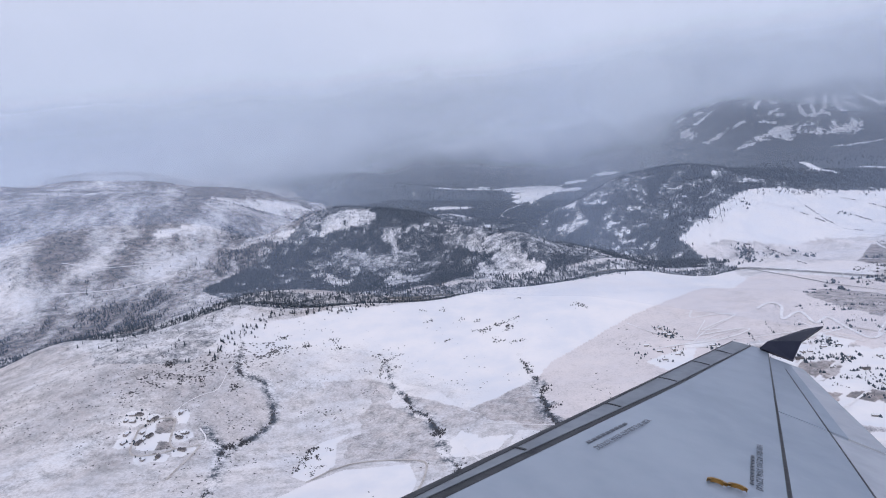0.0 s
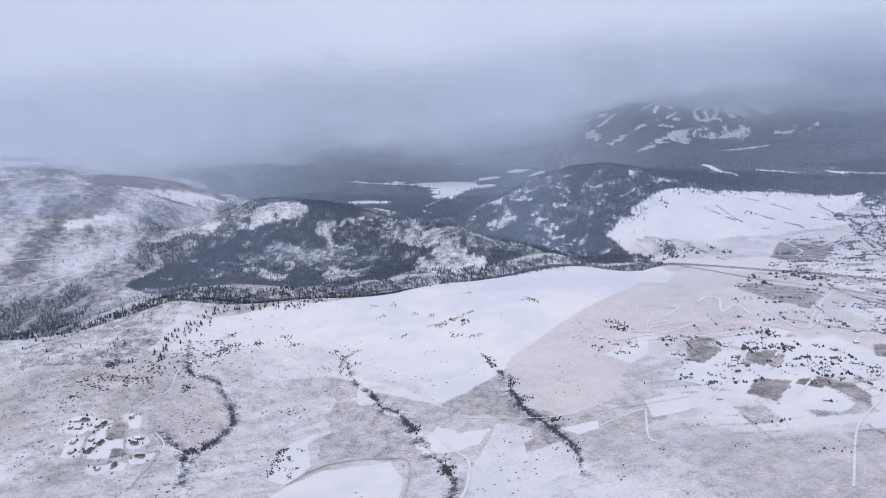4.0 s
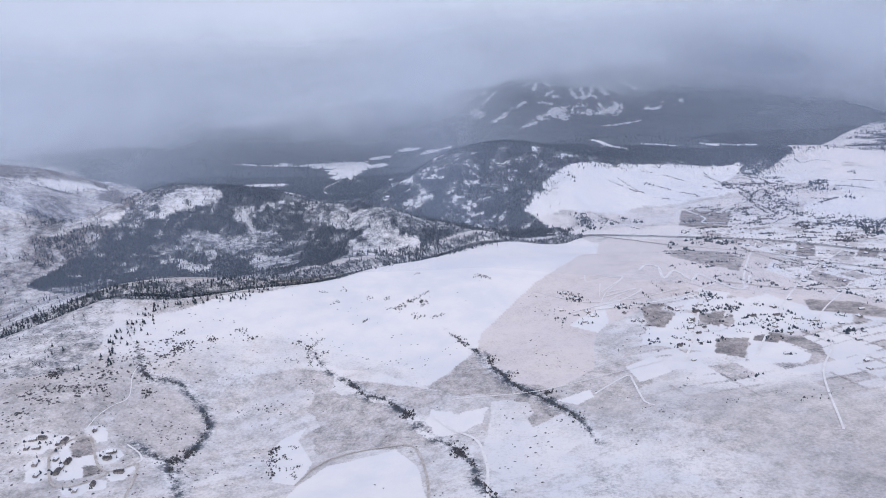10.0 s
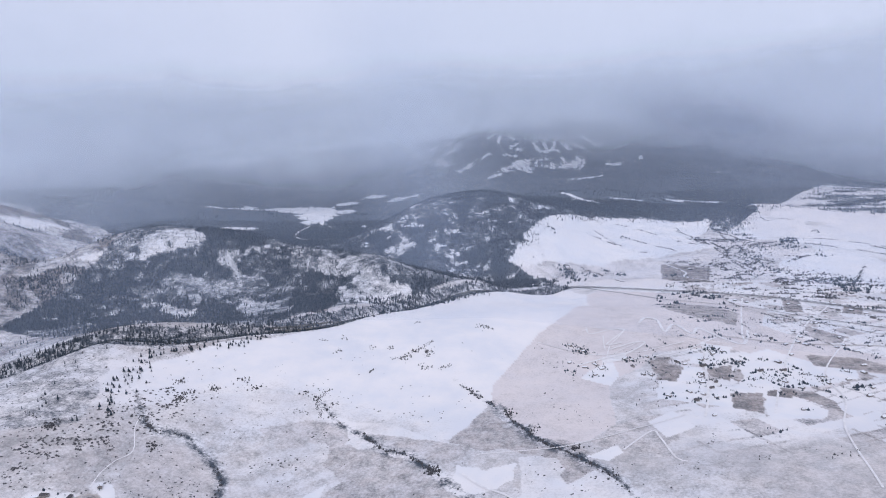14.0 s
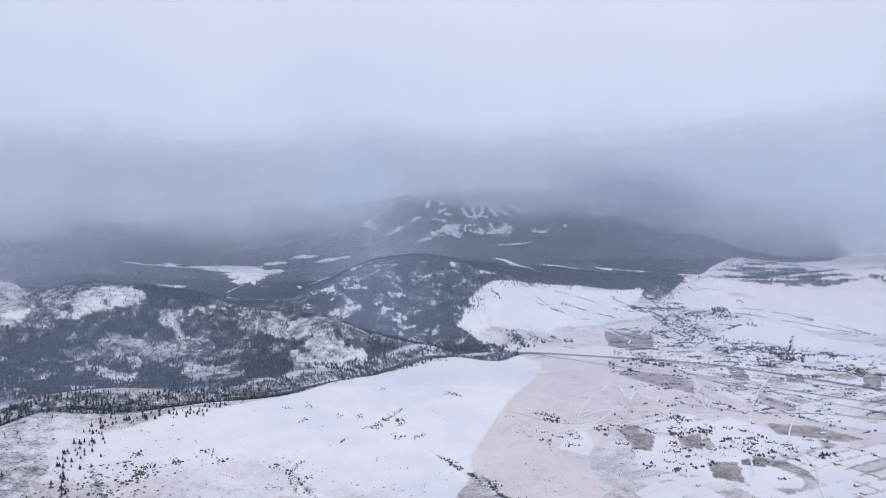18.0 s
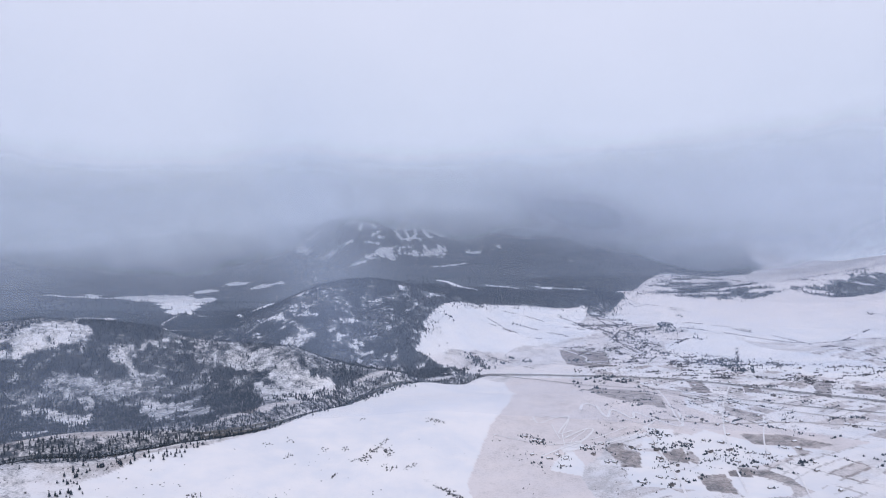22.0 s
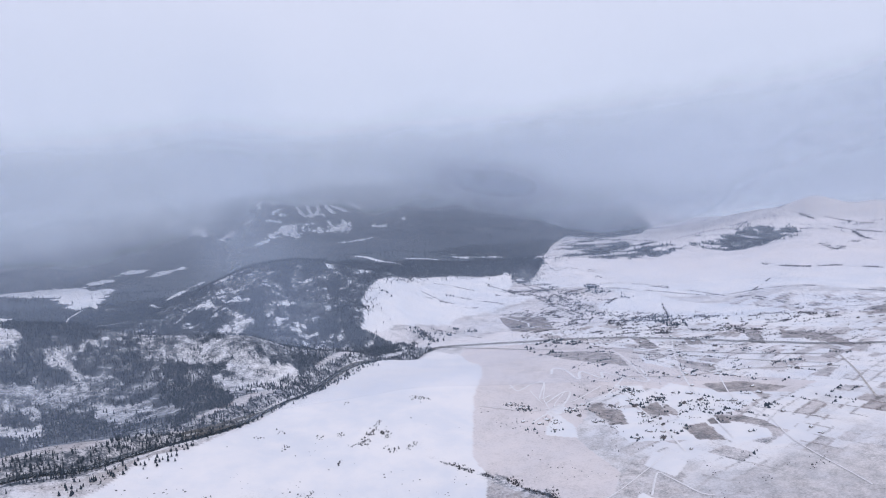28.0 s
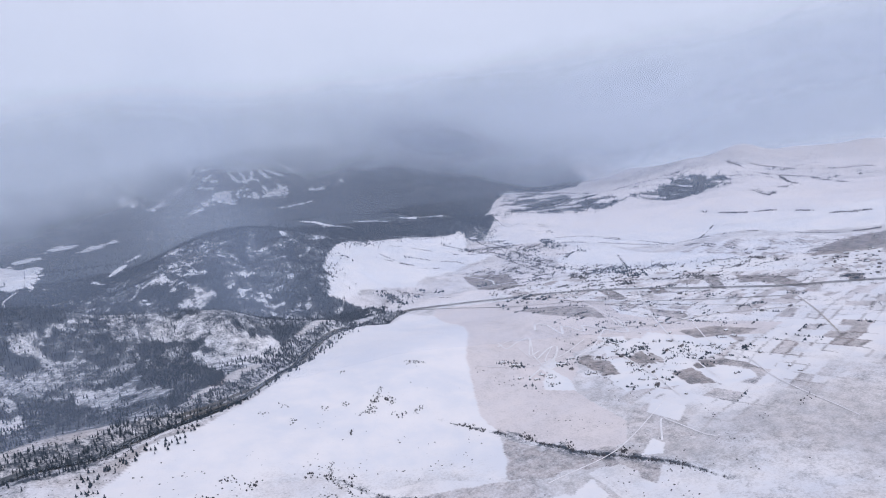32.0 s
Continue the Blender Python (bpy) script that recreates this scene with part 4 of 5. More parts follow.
def cloud(name, radius, low, high, spread, thick, seed, west=0.0, east=0.0, haze=0.0, far_west=0.6, lid=None, spot=None, lift=38.0, veil=None, mat=None, top=1500.0):
    """A curved bank of cloud, clear under the height low and full above high. west: how much lower it hangs there.
    haze: thin density at low heights that stands in for distance haze.
    """
    az = np.radians(np.linspace(-68, 68, 160))
    zz = np.concatenate([np.linspace(-20, 650, 90), np.linspace(662, top, 50)])
    A, Z = np.meshgrid(az, zz)
    wander = billow(A * radius, Z * 1.5, 900, 6, seed)
    streak = billow(A * radius * 0.8, Z * 0.9, 520, 5, seed + 9)
    R = np.full(A.shape, float(radius))
    ob = new(name, sheet(name, R * np.sin(A), 20 + R * np.cos(A), Z))
    base = low - west * (0.55 * ramp(-A, -0.02, 0.25) + 0.45 * ramp(-A, 0.42, 0.72)) - east * (ramp(A, 0.18, 0.5) - 1.2 * ramp(A, 0.58, 0.8))
    base = base + lift * np.exp(-(((A - 0.07) / 0.13) ** 2))
    k = ramp(Z + spread * wander, base, base + high - low)
    dens = haze * (1 + 0.9 * wander) * (1 + far_west * ramp(-A, 0.2, 0.6)) * (1 - ramp(Z, 250, 600)) + (thick - haze) * k * (0.82 + 0.35 * streak) * (1 - ramp(Z + 120 * wander, 0.06 * radius + 170, 0.15 * radius + 230))
    if lid:
        dens = dens * (1 - ramp(Z + 0.5 * spread * streak, lid, lid + 160)) * ramp(streak + wander, -0.1, 0.5) * (1 - 0.8 * ramp(A, 0.32, 0.55))
    # A patch of shaded cloud; the dark material carries the shade as colour.
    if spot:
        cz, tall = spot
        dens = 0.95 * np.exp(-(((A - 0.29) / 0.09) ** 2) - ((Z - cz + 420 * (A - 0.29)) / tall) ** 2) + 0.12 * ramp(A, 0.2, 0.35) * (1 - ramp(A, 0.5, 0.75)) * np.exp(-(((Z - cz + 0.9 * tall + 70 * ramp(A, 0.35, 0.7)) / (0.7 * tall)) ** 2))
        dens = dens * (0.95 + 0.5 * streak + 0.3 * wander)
    if veil:
        where, wide, much = veil
        dens = dens + much * np.exp(-(((A + 0.00012 * Z - where + 0.03 * streak) / wide) ** 2)) * (1 + 0.8 * wander) * (1 - ramp(Z, 300, 600))
    lay = ob.data.attributes.new("vapour", "FLOAT", "POINT")
    lay.data.foreach_set("value", dens.clip(0, 0.985).astype(np.float32).ravel())
    ob.data.materials.append(mat or cloud_mat)
    return tagged(ob, "low grey-blue snow cloud and haze veiling the mountain tops, some coloured as shaded", "cloud", kind="structure")


cloud("cloud_bank_1", 4560, -80, 120, 60, 0.97, 101)
cloud("cloud_bank_2", 3700, 270, 440, 150, 0.92, 113, west=190, east=300, haze=0.06)
# Dim underside of the cloud over the mountain, shaded by colour alone.
cloud("shaded_cloud_3", 3250, 185, 370, 190, 0.55, 171, west=80, east=90, lid=345, mat=shaded_cloud_mat)
cloud("cloud_bank_4", 2850, 225, 420, 170, 0.72, 127, west=130, east=125, haze=0.04)
# Shadowed cloud patch, painted darker than the light would leave it.
cloud("shaded_cloud_9", 2150, 0, 1, 100, 0.0, 191, spot=(300, 66), mat=deep_shade_cloud_mat)
cloud("cloud_bank_8", 2350, 230, 420, 150, 0.36, 181, west=110, east=120, haze=0.05)
cloud("cloud_bank_5", 1950, 200, 420, 120, 0.36, 139, west=90, haze=0.05, far_west=3.0, veil=(-0.06, 0.085, 0.30))
# Nearer sheets added for aerial haze over the woods, tinted blue.
cloud("haze_sheet_6", 1120, 240, 600, 120, 0.12, 151, haze=0.13, far_west=0.8, veil=(-0.10, 0.08, 0.20), mat=haze_mat)
cloud("haze_sheet_7", 720, 260, 700, 120, 0.08, 163, haze=0.075, far_west=1.3, mat=haze_mat)


# ---- woods and brush ----
def cone_rows(rows, sides, seed, jag=0.25):
    """Points and faces of stacked, ragged skirts: rows of (low, high, width)."""
    rng = np.random.default_rng(seed)
    v, f = [], []
    for low, high, width in rows:
        k = len(v)
        v.append((0.0, 0.0, high))
        for s in range(sides):
            a = 2 * math.pi * (s + 0.3 * rng.uniform(-1, 1)) / sides
            r = width * (1 + jag * rng.uniform(-1, 1))
            v.append((r * math.cos(a), r * math.sin(a), low + 0.06 * rng.uniform(-1, 1)))
        f += [(k, k + 1 + s, k + 1 + (s + 1) % sides) for s in range(sides)]
    return np.array(v), np.array(f)


def scattered(name, shapes, places, sizes, mat, label, category, kind="stuff", squash=0.25):
    """Many small plants as one mesh: each place takes one of the shapes, turned and sized."""
    rng = np.random.default_rng(len(places))
    V, F, base = [], [], 0
    which = rng.integers(0, len(shapes), len(places))
    for w, (v, f) in enumerate(shapes):
        at, size = places[which == w], sizes[which == w]
        if not len(at):
            continue
        a = rng.uniform(0, 2 * math.pi, len(at))
        c, s = np.cos(a)[:, None], np.sin(a)[:, None]
        wide = (size * (1 + squash * rng.uniform(-1, 1, len(at))))[:, None]
        x = (v[None, :, 0] * c - v[None, :, 1] * s) * wide
        y = (v[None, :, 0] * s + v[None, :, 1] * c) * wide
        z = v[None, :, 2] * size[:, None]
        V.append((np.stack([x, y, z], -1) + at[:, None]).reshape(-1, 3))
        F.append((f[None] + (np.arange(len(at)) * len(v))[:, None, None] + base).reshape(-1, 3))
        base += len(at) * len(v)
    V, F = np.concatenate(V), np.concatenate(F)
    me = bpy.data.meshes.new(name)
    me.vertices.add(len(V))
    me.vertices.foreach_set("co", V.astype(np.float32).ravel())
    me.loops.add(F.size)
    me.loops.foreach_set("vertex_index", F.ravel().astype(np.int32))
    me.polygons.add(len(F))
    me.polygons.foreach_set("loop_start", (np.arange(len(F)) * 3).astype(np.int32))
    me.update(calc_edges=True)
    me.materials.append(mat)
    return tagged(new(name, me), label, category, kind=kind)


def on_ground(x, y, sink=0.1):
    return np.stack([x, y, height(x, y) - sink], -1)


FIRS = [cone_rows([(0.05, 0.55, 0.20), (0.32, 0.8, 0.15), (0.6, 1.0, 0.09)], 6, k) for k in range(4)]
FAR_FIRS = [cone_rows([(0.0, 0.7, 0.24), (0.4, 1.0, 0.15)], 5, 20 + k, 0.35) for k in range(4)]
TUFTS = [cone_rows([(0.0, 0.9, 0.55), (0.25, 1.0, 0.38)], 6, 40 + k, 0.5) for k in range(4)]
MOUNDS = [cone_rows([(0.0, 0.42, 0.62), (0.12, 0.5, 0.4)], 7, 60 + k, 0.5) for k in range(4)]
rng = np.random.default_rng(5)


def strewn(n, box, chance):
    """Places drawn at random in a box of the plan and kept by chance(x, y)."""
    x, y = rng.uniform(box[0], box[1], n), rng.uniform(box[2], box[3], n)
    keep = rng.uniform(0, 1, n) < chance(x, y)
    return x[keep], y[keep]


def wooded(x, y):
    return cover(x, y)[3]


def sunny_side(x, y):
    """Woods stand thinner on the slopes that fall away to the north."""
    r = np.hypot(x, y)
    fall = (height(x, y) - height(x * (1 + 9 / r), y * (1 + 9 / r))) / 9
    return 1 - 0.85 * ramp(fall, 0.02, 0.16)


x, y = strewn(105000, (-720, 110, 420, 1130), lambda x, y: wooded(x, y) ** 1.3 * sunny_side(x, y))
scattered("near_woods", FIRS, on_ground(x, y), rng.uniform(2.3, 5.0, len(x)), needle_mat, "dark conifer woods along the river and hills", "trees")
x, y = strewn(84000, (-1100, 700, 1080, 2000), lambda x, y: wooded(x, y) ** 1.2 * sunny_side(x, y))
scattered("hill_woods", FAR_FIRS, on_ground(x, y), rng.uniform(3.0, 5.6, len(x)), needle_mat, "dense dark conifer forest over the rounded hill", "trees")
x, y = strewn(24000, (-2200, 2600, 1800, 4300), lambda x, y: wooded(x, y) * ramp(np.hypot(x, y), 1900, 2050))
scattered("far_woods", FAR_FIRS, on_ground(x, y), rng.uniform(4.5, 10.0, len(x)), needle_mat, "distant conifer forest under the cloud", "trees")
x, y = strewn(60000, (-1700, -400, 430, 1700), lambda x, y: 0.8 * wooded(x, y))
scattered("west_woods", FAR_FIRS, on_ground(x, y), rng.uniform(2.2, 4.6, len(x)), needle_mat, "scattered conifers over the snowy western hills", "trees")
x, y = strewn(75000, (560, 2100, 1300, 2700), wooded)
scattered("east_woods", FAR_FIRS, on_ground(x, y), rng.uniform(4.5, 8.0, len(x)), needle_mat, "dark belts of trees between snowy hills", "trees")


def gully_chance(width):
    def chance(x, y):
        best = np.full(x.shape, 1e9)
        for g in GULLIES:
            d, s = off_line(x, y, g)
            best = np.minimum(best, d)
        return np.exp(-((best / width) ** 2)) * ramp(fractal(x, y, 26, 2, 91) + 0.4 * fractal(x, y, 7, 2, 93), -0.2, 0.3)
    return chance


x, y = strewn(60000, (-310, 110, 260, 600), gully_chance(1.7))
CLUMPS = ((-40, 442, 60), (13, 528, 36), (5, 391, 60), (-17, 571, 20), (-65, 644, 24), (-64, 613, 16), (33, 496, 22), (59, 465, 30), (79, 427, 18), (-175, 384, 40), (-178, 372, 36), (-236, 437, 30), (-305, 430, 60), (-122, 398, 26), (-118, 385, 18), (-110, 366, 14))
BENCH_BRUSH = ((-102, 650, 12), (-84, 629, 16), (-76, 644, 14), (-152, 670, 8), (-173, 658, 8), (-159, 546, 14), (-147, 539, 14), (-132, 533, 10), (-212, 551, 12), (-219, 555, 10), (-112, 601, 6), (-248, 501, 22), (-245, 514, 22), (-121, 651, 9), (-152, 637, 8), (-18, 713, 8), (-10, 710, 8), (-86, 723, 6), (-186, 716, 6), (-230, 530, 24), (-200, 540, 18), (-260, 530, 20))
for gx, gy, n in CLUMPS + BENCH_BRUSH:
    x, y = np.concatenate([x, gx + rng.normal(0, 2.4, n)]), np.concatenate([y, gy + rng.normal(0, 3.4, n)])
scattered("gully_brush", TUFTS, on_ground(x, y), rng.uniform(0.6, 1.7, len(x)), brush_mat, "dark leafless brush filling the dry gullies", "brush")


def sage(x, y):
    snow, tan, dark, wood = cover(x, y)
    clump = ramp(fractal(x, y, 40, 3, 97), -0.1, 0.45) * ramp(fractal(x, y, 9, 2, 99), -0.25, 0.3)
    band = inside(x + 5 * fractal(x, y, 20, 2, 98), y, SAGE_BAND)
    bench = inside(x, y, BENCH)
    some = np.where(snow < 0.85, (0.05 + 0.09 * ramp(-x, 60, 160)) * clump + 0.03 * ramp(-x, 150, 260), 0.012 * clump * ramp(fractal(x, y, 16, 3, 137), 0.0, 0.4))
    low_bench = bench * 0.03 * ramp(-y - 0.1 * x, -640, -540) * ramp(fractal(x, y, 24, 3, 139), 0.0, 0.4)
    return some + low_bench + band * 0.30 * ramp(fractal(x, y * 1.6, 11, 3, 140), -0.15, 0.25)


x, y = strewn(120000, (-420, 160, 300, 680), sage)
scattered("sagebrush", MOUNDS, on_ground(x, y), rng.uniform(0.5, 1.5, len(x)) * np.where(inside(x, y, SAGE_BAND), 1.4, 1.0), sage_mat, "low grey sagebrush dotting the snow", "brush")


def valley_trees(x, y):
    clump = ramp(fractal(x, y, 60, 3, 107), -0.1, 0.4) * ramp(fractal(x, y, 12, 2, 109), 0.18, 0.42)
    farm = ramp(x - 0.25 * (y - 600), 120, 190) * (1 - ramp(y + 0.55 * x, 1330, 1390))
    creek = np.exp(-((off_line(x, y, [(330, 1240), (400, 1180), (470, 1130), (520, 1060), (600, 960), (700, 860)])[0] / 22) ** 2))
    draw = np.exp(-((off_line(x, y, [(430, 1500), (440, 1400), (470, 1300), (430, 1200)])[0] / 26) ** 2))
    village = inside(x, y, [(250, 1045), (330, 1240), (430, 1190), (500, 1090), (600, 930), (680, 780), (620, 700), (560, 730), (440, 860), (340, 975)])
    tight = 0.12 + 1.7 * ramp(fractal(x, y * 1.5, 14, 3, 151), 0.05, 0.35)
    return 0.4 * clump * farm + tight * (0.35 * creek + 0.5 * draw + 0.7 * village * ramp(fractal(x, y * 1.6, 22, 3, 111) + 0.7 * fractal(x, y * 1.6, 9, 2, 113), 0.15, 0.4))


x, y = strewn(260000, (60, 1000, 440, 1500), valley_trees)
scattered("valley_trees", TUFTS, on_ground(x, y), rng.uniform(0.45, 1.3, len(x)) * np.where(y > 850, 1.9, 1.1), brush_mat, "bare trees and hedges among farms and houses", "trees")


def field_edge(x, y):
    near = np.minimum(off_line(x, y, [(42, 1262), (64, 1384), (134, 1495), (224, 1588), (348, 1685), (407, 1680), (495, 1668)])[0], off_line(x, y, [(512, 1540), (547, 1604), (617, 1703), (700, 1790), (853, 1762)])[0])
    return 0.8 * np.exp(-((near / 20) ** 2)) * ramp(fractal(x, y, 26, 3, 145, 0.65), -0.1, 0.3)


x, y = strewn(26000, (0, 900, 1200, 1850), field_edge)
scattered("field_edge_trees", FAR_FIRS, on_ground(x, y), rng.uniform(2.6, 5.2, len(x)), needle_mat, "scattered conifers along the edge of the snowfields", "trees")
HEDGES = (
    [(477, 1574), (502, 1507), (461, 1348), (409, 1260), (416, 1179), (424, 1113)], [(536, 1222), (463, 1164), (401, 1095)], [(416, 1495), (399, 1400), (399, 1313)], [(519, 1298), (530, 1296), (540, 1290)], [(142, 1204), (167, 1170), (197, 1096)], [(97, 1189), (117, 1183), (123, 1123)], [(273, 975), (303, 936), (307, 857), (324, 808), (347, 796), (375, 770)], [(350, 880), (420, 830), (470, 790)],
)
HEDGES += (
    [(1773, 1998), (1827, 1917), (1508, 1488)], [(1884, 1968), (1869, 1719), (1665, 1464), (1780, 1440)], [(1097, 1442), (1123, 1335), (1176, 1280)], [(1182, 1221), (1176, 1101), (1220, 1054)], [(1353, 1498), (1332, 1432), (1446, 1474), (1486, 1485)],
)
HEDGES += (
    [(1975, 2190), (1910, 2045)], [(1984, 2084), (1996, 1939), (2041, 1786), (2167, 1706)], [(698, 1341), (712, 1298)], [(755, 1184), (728, 1073), (722, 983)], [(786, 1135), (849, 1176), (947, 1258)], [(728, 939), (762, 898), (795, 880)], [(691, 1332), (754, 1229), (726, 983)], [(593, 1153), (560, 1100), (525, 1035), (512, 994)], [(473, 1083), (490, 1040), (514, 991)],
)
HEDGES += (
    [(230, 1560), (291, 1563), (348, 1500), (389, 1359), (416, 1314)], [(279, 1455), (313, 1399), (340, 1328)], [(394, 1562), (409, 1524)], [(170, 1411), (180, 1411), (203, 1386), (229, 1365)], [(87, 1165), (118, 1202), (123, 1150), (123, 1116), (106, 1136)], [(418, 1467), (412, 1350), (412, 1272), (395, 1240)], [(470, 1170), (500, 1200), (537, 1221)], [(456, 1310), (500, 1400), (530, 1500)],
)
HEDGES += (
    [(395, 1261), (430, 1230), (466, 1190)], [(560, 1300), (700, 1250), (790, 1140), (900, 1010), (1050, 930)], [(640, 1450), (720, 1330), (700, 1300)], [(179, 1422), (228, 1368)], [(150, 1500), (210, 1440), (260, 1340), (350, 1330)], [(-14, 718), (-2, 706)], [(-79, 640), (-70, 655), (-62, 668)],
)
HEDGES += (
    [(-66, 632), (-60, 640)], [(-98, 626), (-80, 634)], [(75, 682), (92, 672)], [(560, 1010), (590, 950)], [(-124, 398), (-119, 385), (-112, 373)],
)
HEDGES += (
    [(-113, 405), (-108, 401)], [(-98, 366), (-92, 360)], [(-140, 560), (-146, 536), (-136, 512)], [(-266, 430), (-255, 420)], [(-330, 440), (-318, 436)], [(-40, 620), (-52, 612)], [(-115, 392), (-106, 385)], [(-104, 372), (-95, 378)],
)
HEDGES += (
    [(178, 1494), (263, 1710), (333, 1787), (397, 1767)], [(853, 2316), (623, 1703), (662, 1654), (709, 1628)], [(414, 1541), (404, 1382), (403, 1260), (408, 1158)], [(491, 1582), (441, 1281), (448, 1173), (462, 1118)], [(432, 1287), (468, 1239), (522, 1212)], [(453, 1464), (488, 1307), (602, 1365)],
)
hx, hy = [], []
for hedge in HEDGES:
    line = smooth_line(hedge, 0.5)
    keep = (rng.uniform(0, 1, len(line)) < (0.9 if hedge[0][1] < 1000 else 0.45)) & (fractal(line[:, 0], line[:, 1], 30, 3, 121) > (-0.05 if hedge[0][1] > 900 else -9))
    w = 1.2 if hedge[0][1] < 760 else 1.4 if hedge[0][0] < 1000 else 5.0
    hx.append(line[keep, 0] + rng.normal(0, w, keep.sum()))
    hy.append(line[keep, 1] + rng.normal(0, w, keep.sum()))
x, y = np.concatenate(hx), np.concatenate(hy)
scattered("hedges", TUFTS, on_ground(x, y), rng.uniform(0.5, 1.3, len(x)) * np.where(y > 900, np.where(x > 1000, 3.0, 1.7), 0.9), brush_mat, "dark hedgerows and thickets across the snowfields", "hedges")


# yard trees and windbreaks about the houses and parcels
yx, yy = [], []
for hx, hy in PLACES + VILLAGE:
    n = int(rng.integers(2, 9)) if hx > 0 else 2
    a, r = rng.uniform(0, 6.28, n), rng.uniform(2.5, 8, n)
    yx.append(hx + r * np.cos(a))
    yy.append(hy + r * np.sin(a))
for k in range(420):
    u0, v0 = rng.integers(4, 30) * 22.0, rng.integers(8, 62) * 13.5
    cx, cy = u0 * 0.93 - v0 * 0.37, u0 * 0.37 + v0 * 0.93
    n, along_u = int(rng.integers(3, 16)), rng.uniform() < 0.5
    t = np.sort(rng.uniform(0, 26, n))
    px, py = (cx + t * 0.93, cy + t * 0.37) if along_u else (cx - t * 0.37, cy + t * 0.93)
    keep = (px - 0.25 * (py - 600) > 130) & (py + 0.55 * px < 1330) & (py > 540)
    yx.append(px[keep] + rng.normal(0, 0.6, keep.sum()))
    yy.append(py[keep] + rng.normal(0, 0.6, keep.sum()))
GROUPS = ((86, 667, 26), (212, 677, 20), (224, 642, 22), (202, 640, 18), (303, 572, 24), (138, 648, 14), (73, 617, 10), (254, 608, 12), (238, 564, 14), (204, 487, 12))
FAR_GROUPS = ((483, 1594, 12), (505, 1581, 10), (537, 1539, 16), (529, 1485, 18), (540, 1314, 26), (533, 1276, 30), (418, 1297, 14), (427, 1249, 16), (429, 1203, 16), (444, 1166, 14), (452, 1139, 14), (470, 1268, 12), (692, 1551, 8), (107, 1180, 26), (118, 1157, 30), (124, 1126, 24), (201, 1154, 12), (103, 1372, 8), (292, 1618, 8), (259, 1450, 7), (397, 1572, 8), (555, 1220, 10), (417, 1270, 16), (438, 1227, 12), (512, 1292, 20), (520, 1260, 22), (459, 1358, 14), (525, 1541, 10), (496, 1017, 30), (524, 1045, 20), (504, 983, 22), (472, 1050, 18), (459, 854, 16), (457, 737, 14), (454, 692, 20), (434, 696, 16), (632, 697, 40), (625, 680, 40), (733, 791, 20), (727, 741, 24), (768, 757, 20), (451, 771, 12), (519, 684, 16))
for gx, gy, n in GROUPS + FAR_GROUPS + ((84, 678, 14), (92, 668, 10), (217, 647, 22), (226, 639, 18), (213, 681, 16), (302, 571, 20), (407, 783, 20), (448, 769, 14), (465, 862, 22), (452, 692, 12), (517, 689, 14), (628, 698, 40), (645, 690, 30), (504, 1019, 30), (491, 982, 24), (503, 1050, 24), (290, 1130, 26), (120, 1170, 20), (150, 1165, 14), (180, 1180, 12), (540, 1330, 20), (570, 1380, 24)):
    yx.append(gx + rng.normal(0, 4.5 if gy < 900 else 8.0, n))
    yy.append(gy + rng.normal(0, 3.5 if gy < 900 else 9.0, n))
x, y = np.concatenate(yx), np.concatenate(yy)
scattered("yard_trees", FIRS + TUFTS, on_ground(x, y), rng.uniform(0.9, 2.6, len(x)) * np.where(y > 900, 1.9, 1.0), needle_mat, "dark trees and windbreaks about farm plots", "trees")


# single firs along the edge of the white bench
def part(name, v, f, mat, parent, label=""):
    me = bpy.data.meshes.new(name)
    me.from_pydata([tuple(p) for p in v], [], [tuple(int(i) for i in q) for q in f])
    me.materials.append(mat)
    ob = new(name, me)
    ob.parent = parent
    return tagged(ob, label)


def fir(seed):
    base = new("conifer_tree")
    tagged(base, "single dark conifer standing on the snowy slope", "tree", "conifers along the bench")
    n = 5
    rows = [(0.12 + 0.17 * k, 0.42 + 0.145 * k + (0.02 if k == n - 1 else 0), 0.29 * (1 - 0.17 * k)) for k in range(n)]
    v, f = cone_rows(rows, 9, seed, 0.32)
    part("crown", v, f, needle_mat, base)
    a = [2 * math.pi * k / 6 for k in range(6)]
    tv = [(0.022 * math.cos(t), 0.022 * math.sin(t), -0.05) for t in a] + [(0.012 * math.cos(t), 0.012 * math.sin(t), 0.4) for t in a]
    part("trunk", tv, [(k, (k + 1) % 6, 6 + (k + 1) % 6, 6 + k) for k in range(6)], bark_mat, base, "grey-brown bark trunk")
    return base


EDGE = [(-286, 462), (-292, 482), (-298, 505), (-301, 530), (-305, 563), (-293, 591), (-283, 606), (-264, 614), (-246, 630), (-232, 664), (-200, 697), (-155, 735), (-108, 805), (-60, 885), (0, 968)]
line = smooth_line(EDGE, 1.3)
seeds = [fir(200 + k) for k in range(4)]
count = 0
for p in line:
    for _ in range(2):
        if rng.uniform() > 0.30:
            continue
        px, py = p[0] + rng.normal(0, 5) + 3, p[1] + rng.normal(0, 5) - 2
        h = rng.uniform(2.2, 4.4)
        m = pose(px, py, float(height(px, py)) - 0.05, rng.uniform(-3, 3), rng.uniform(-3, 3), rng.uniform(0, 360)) @ Matrix.Scale(h, 4)
        if count < 4:
            seeds[count].matrix_basis = m
        else:
            made = copy_thing(seeds[count % 4], m)
            made.matrix_basis = m
        count += 1


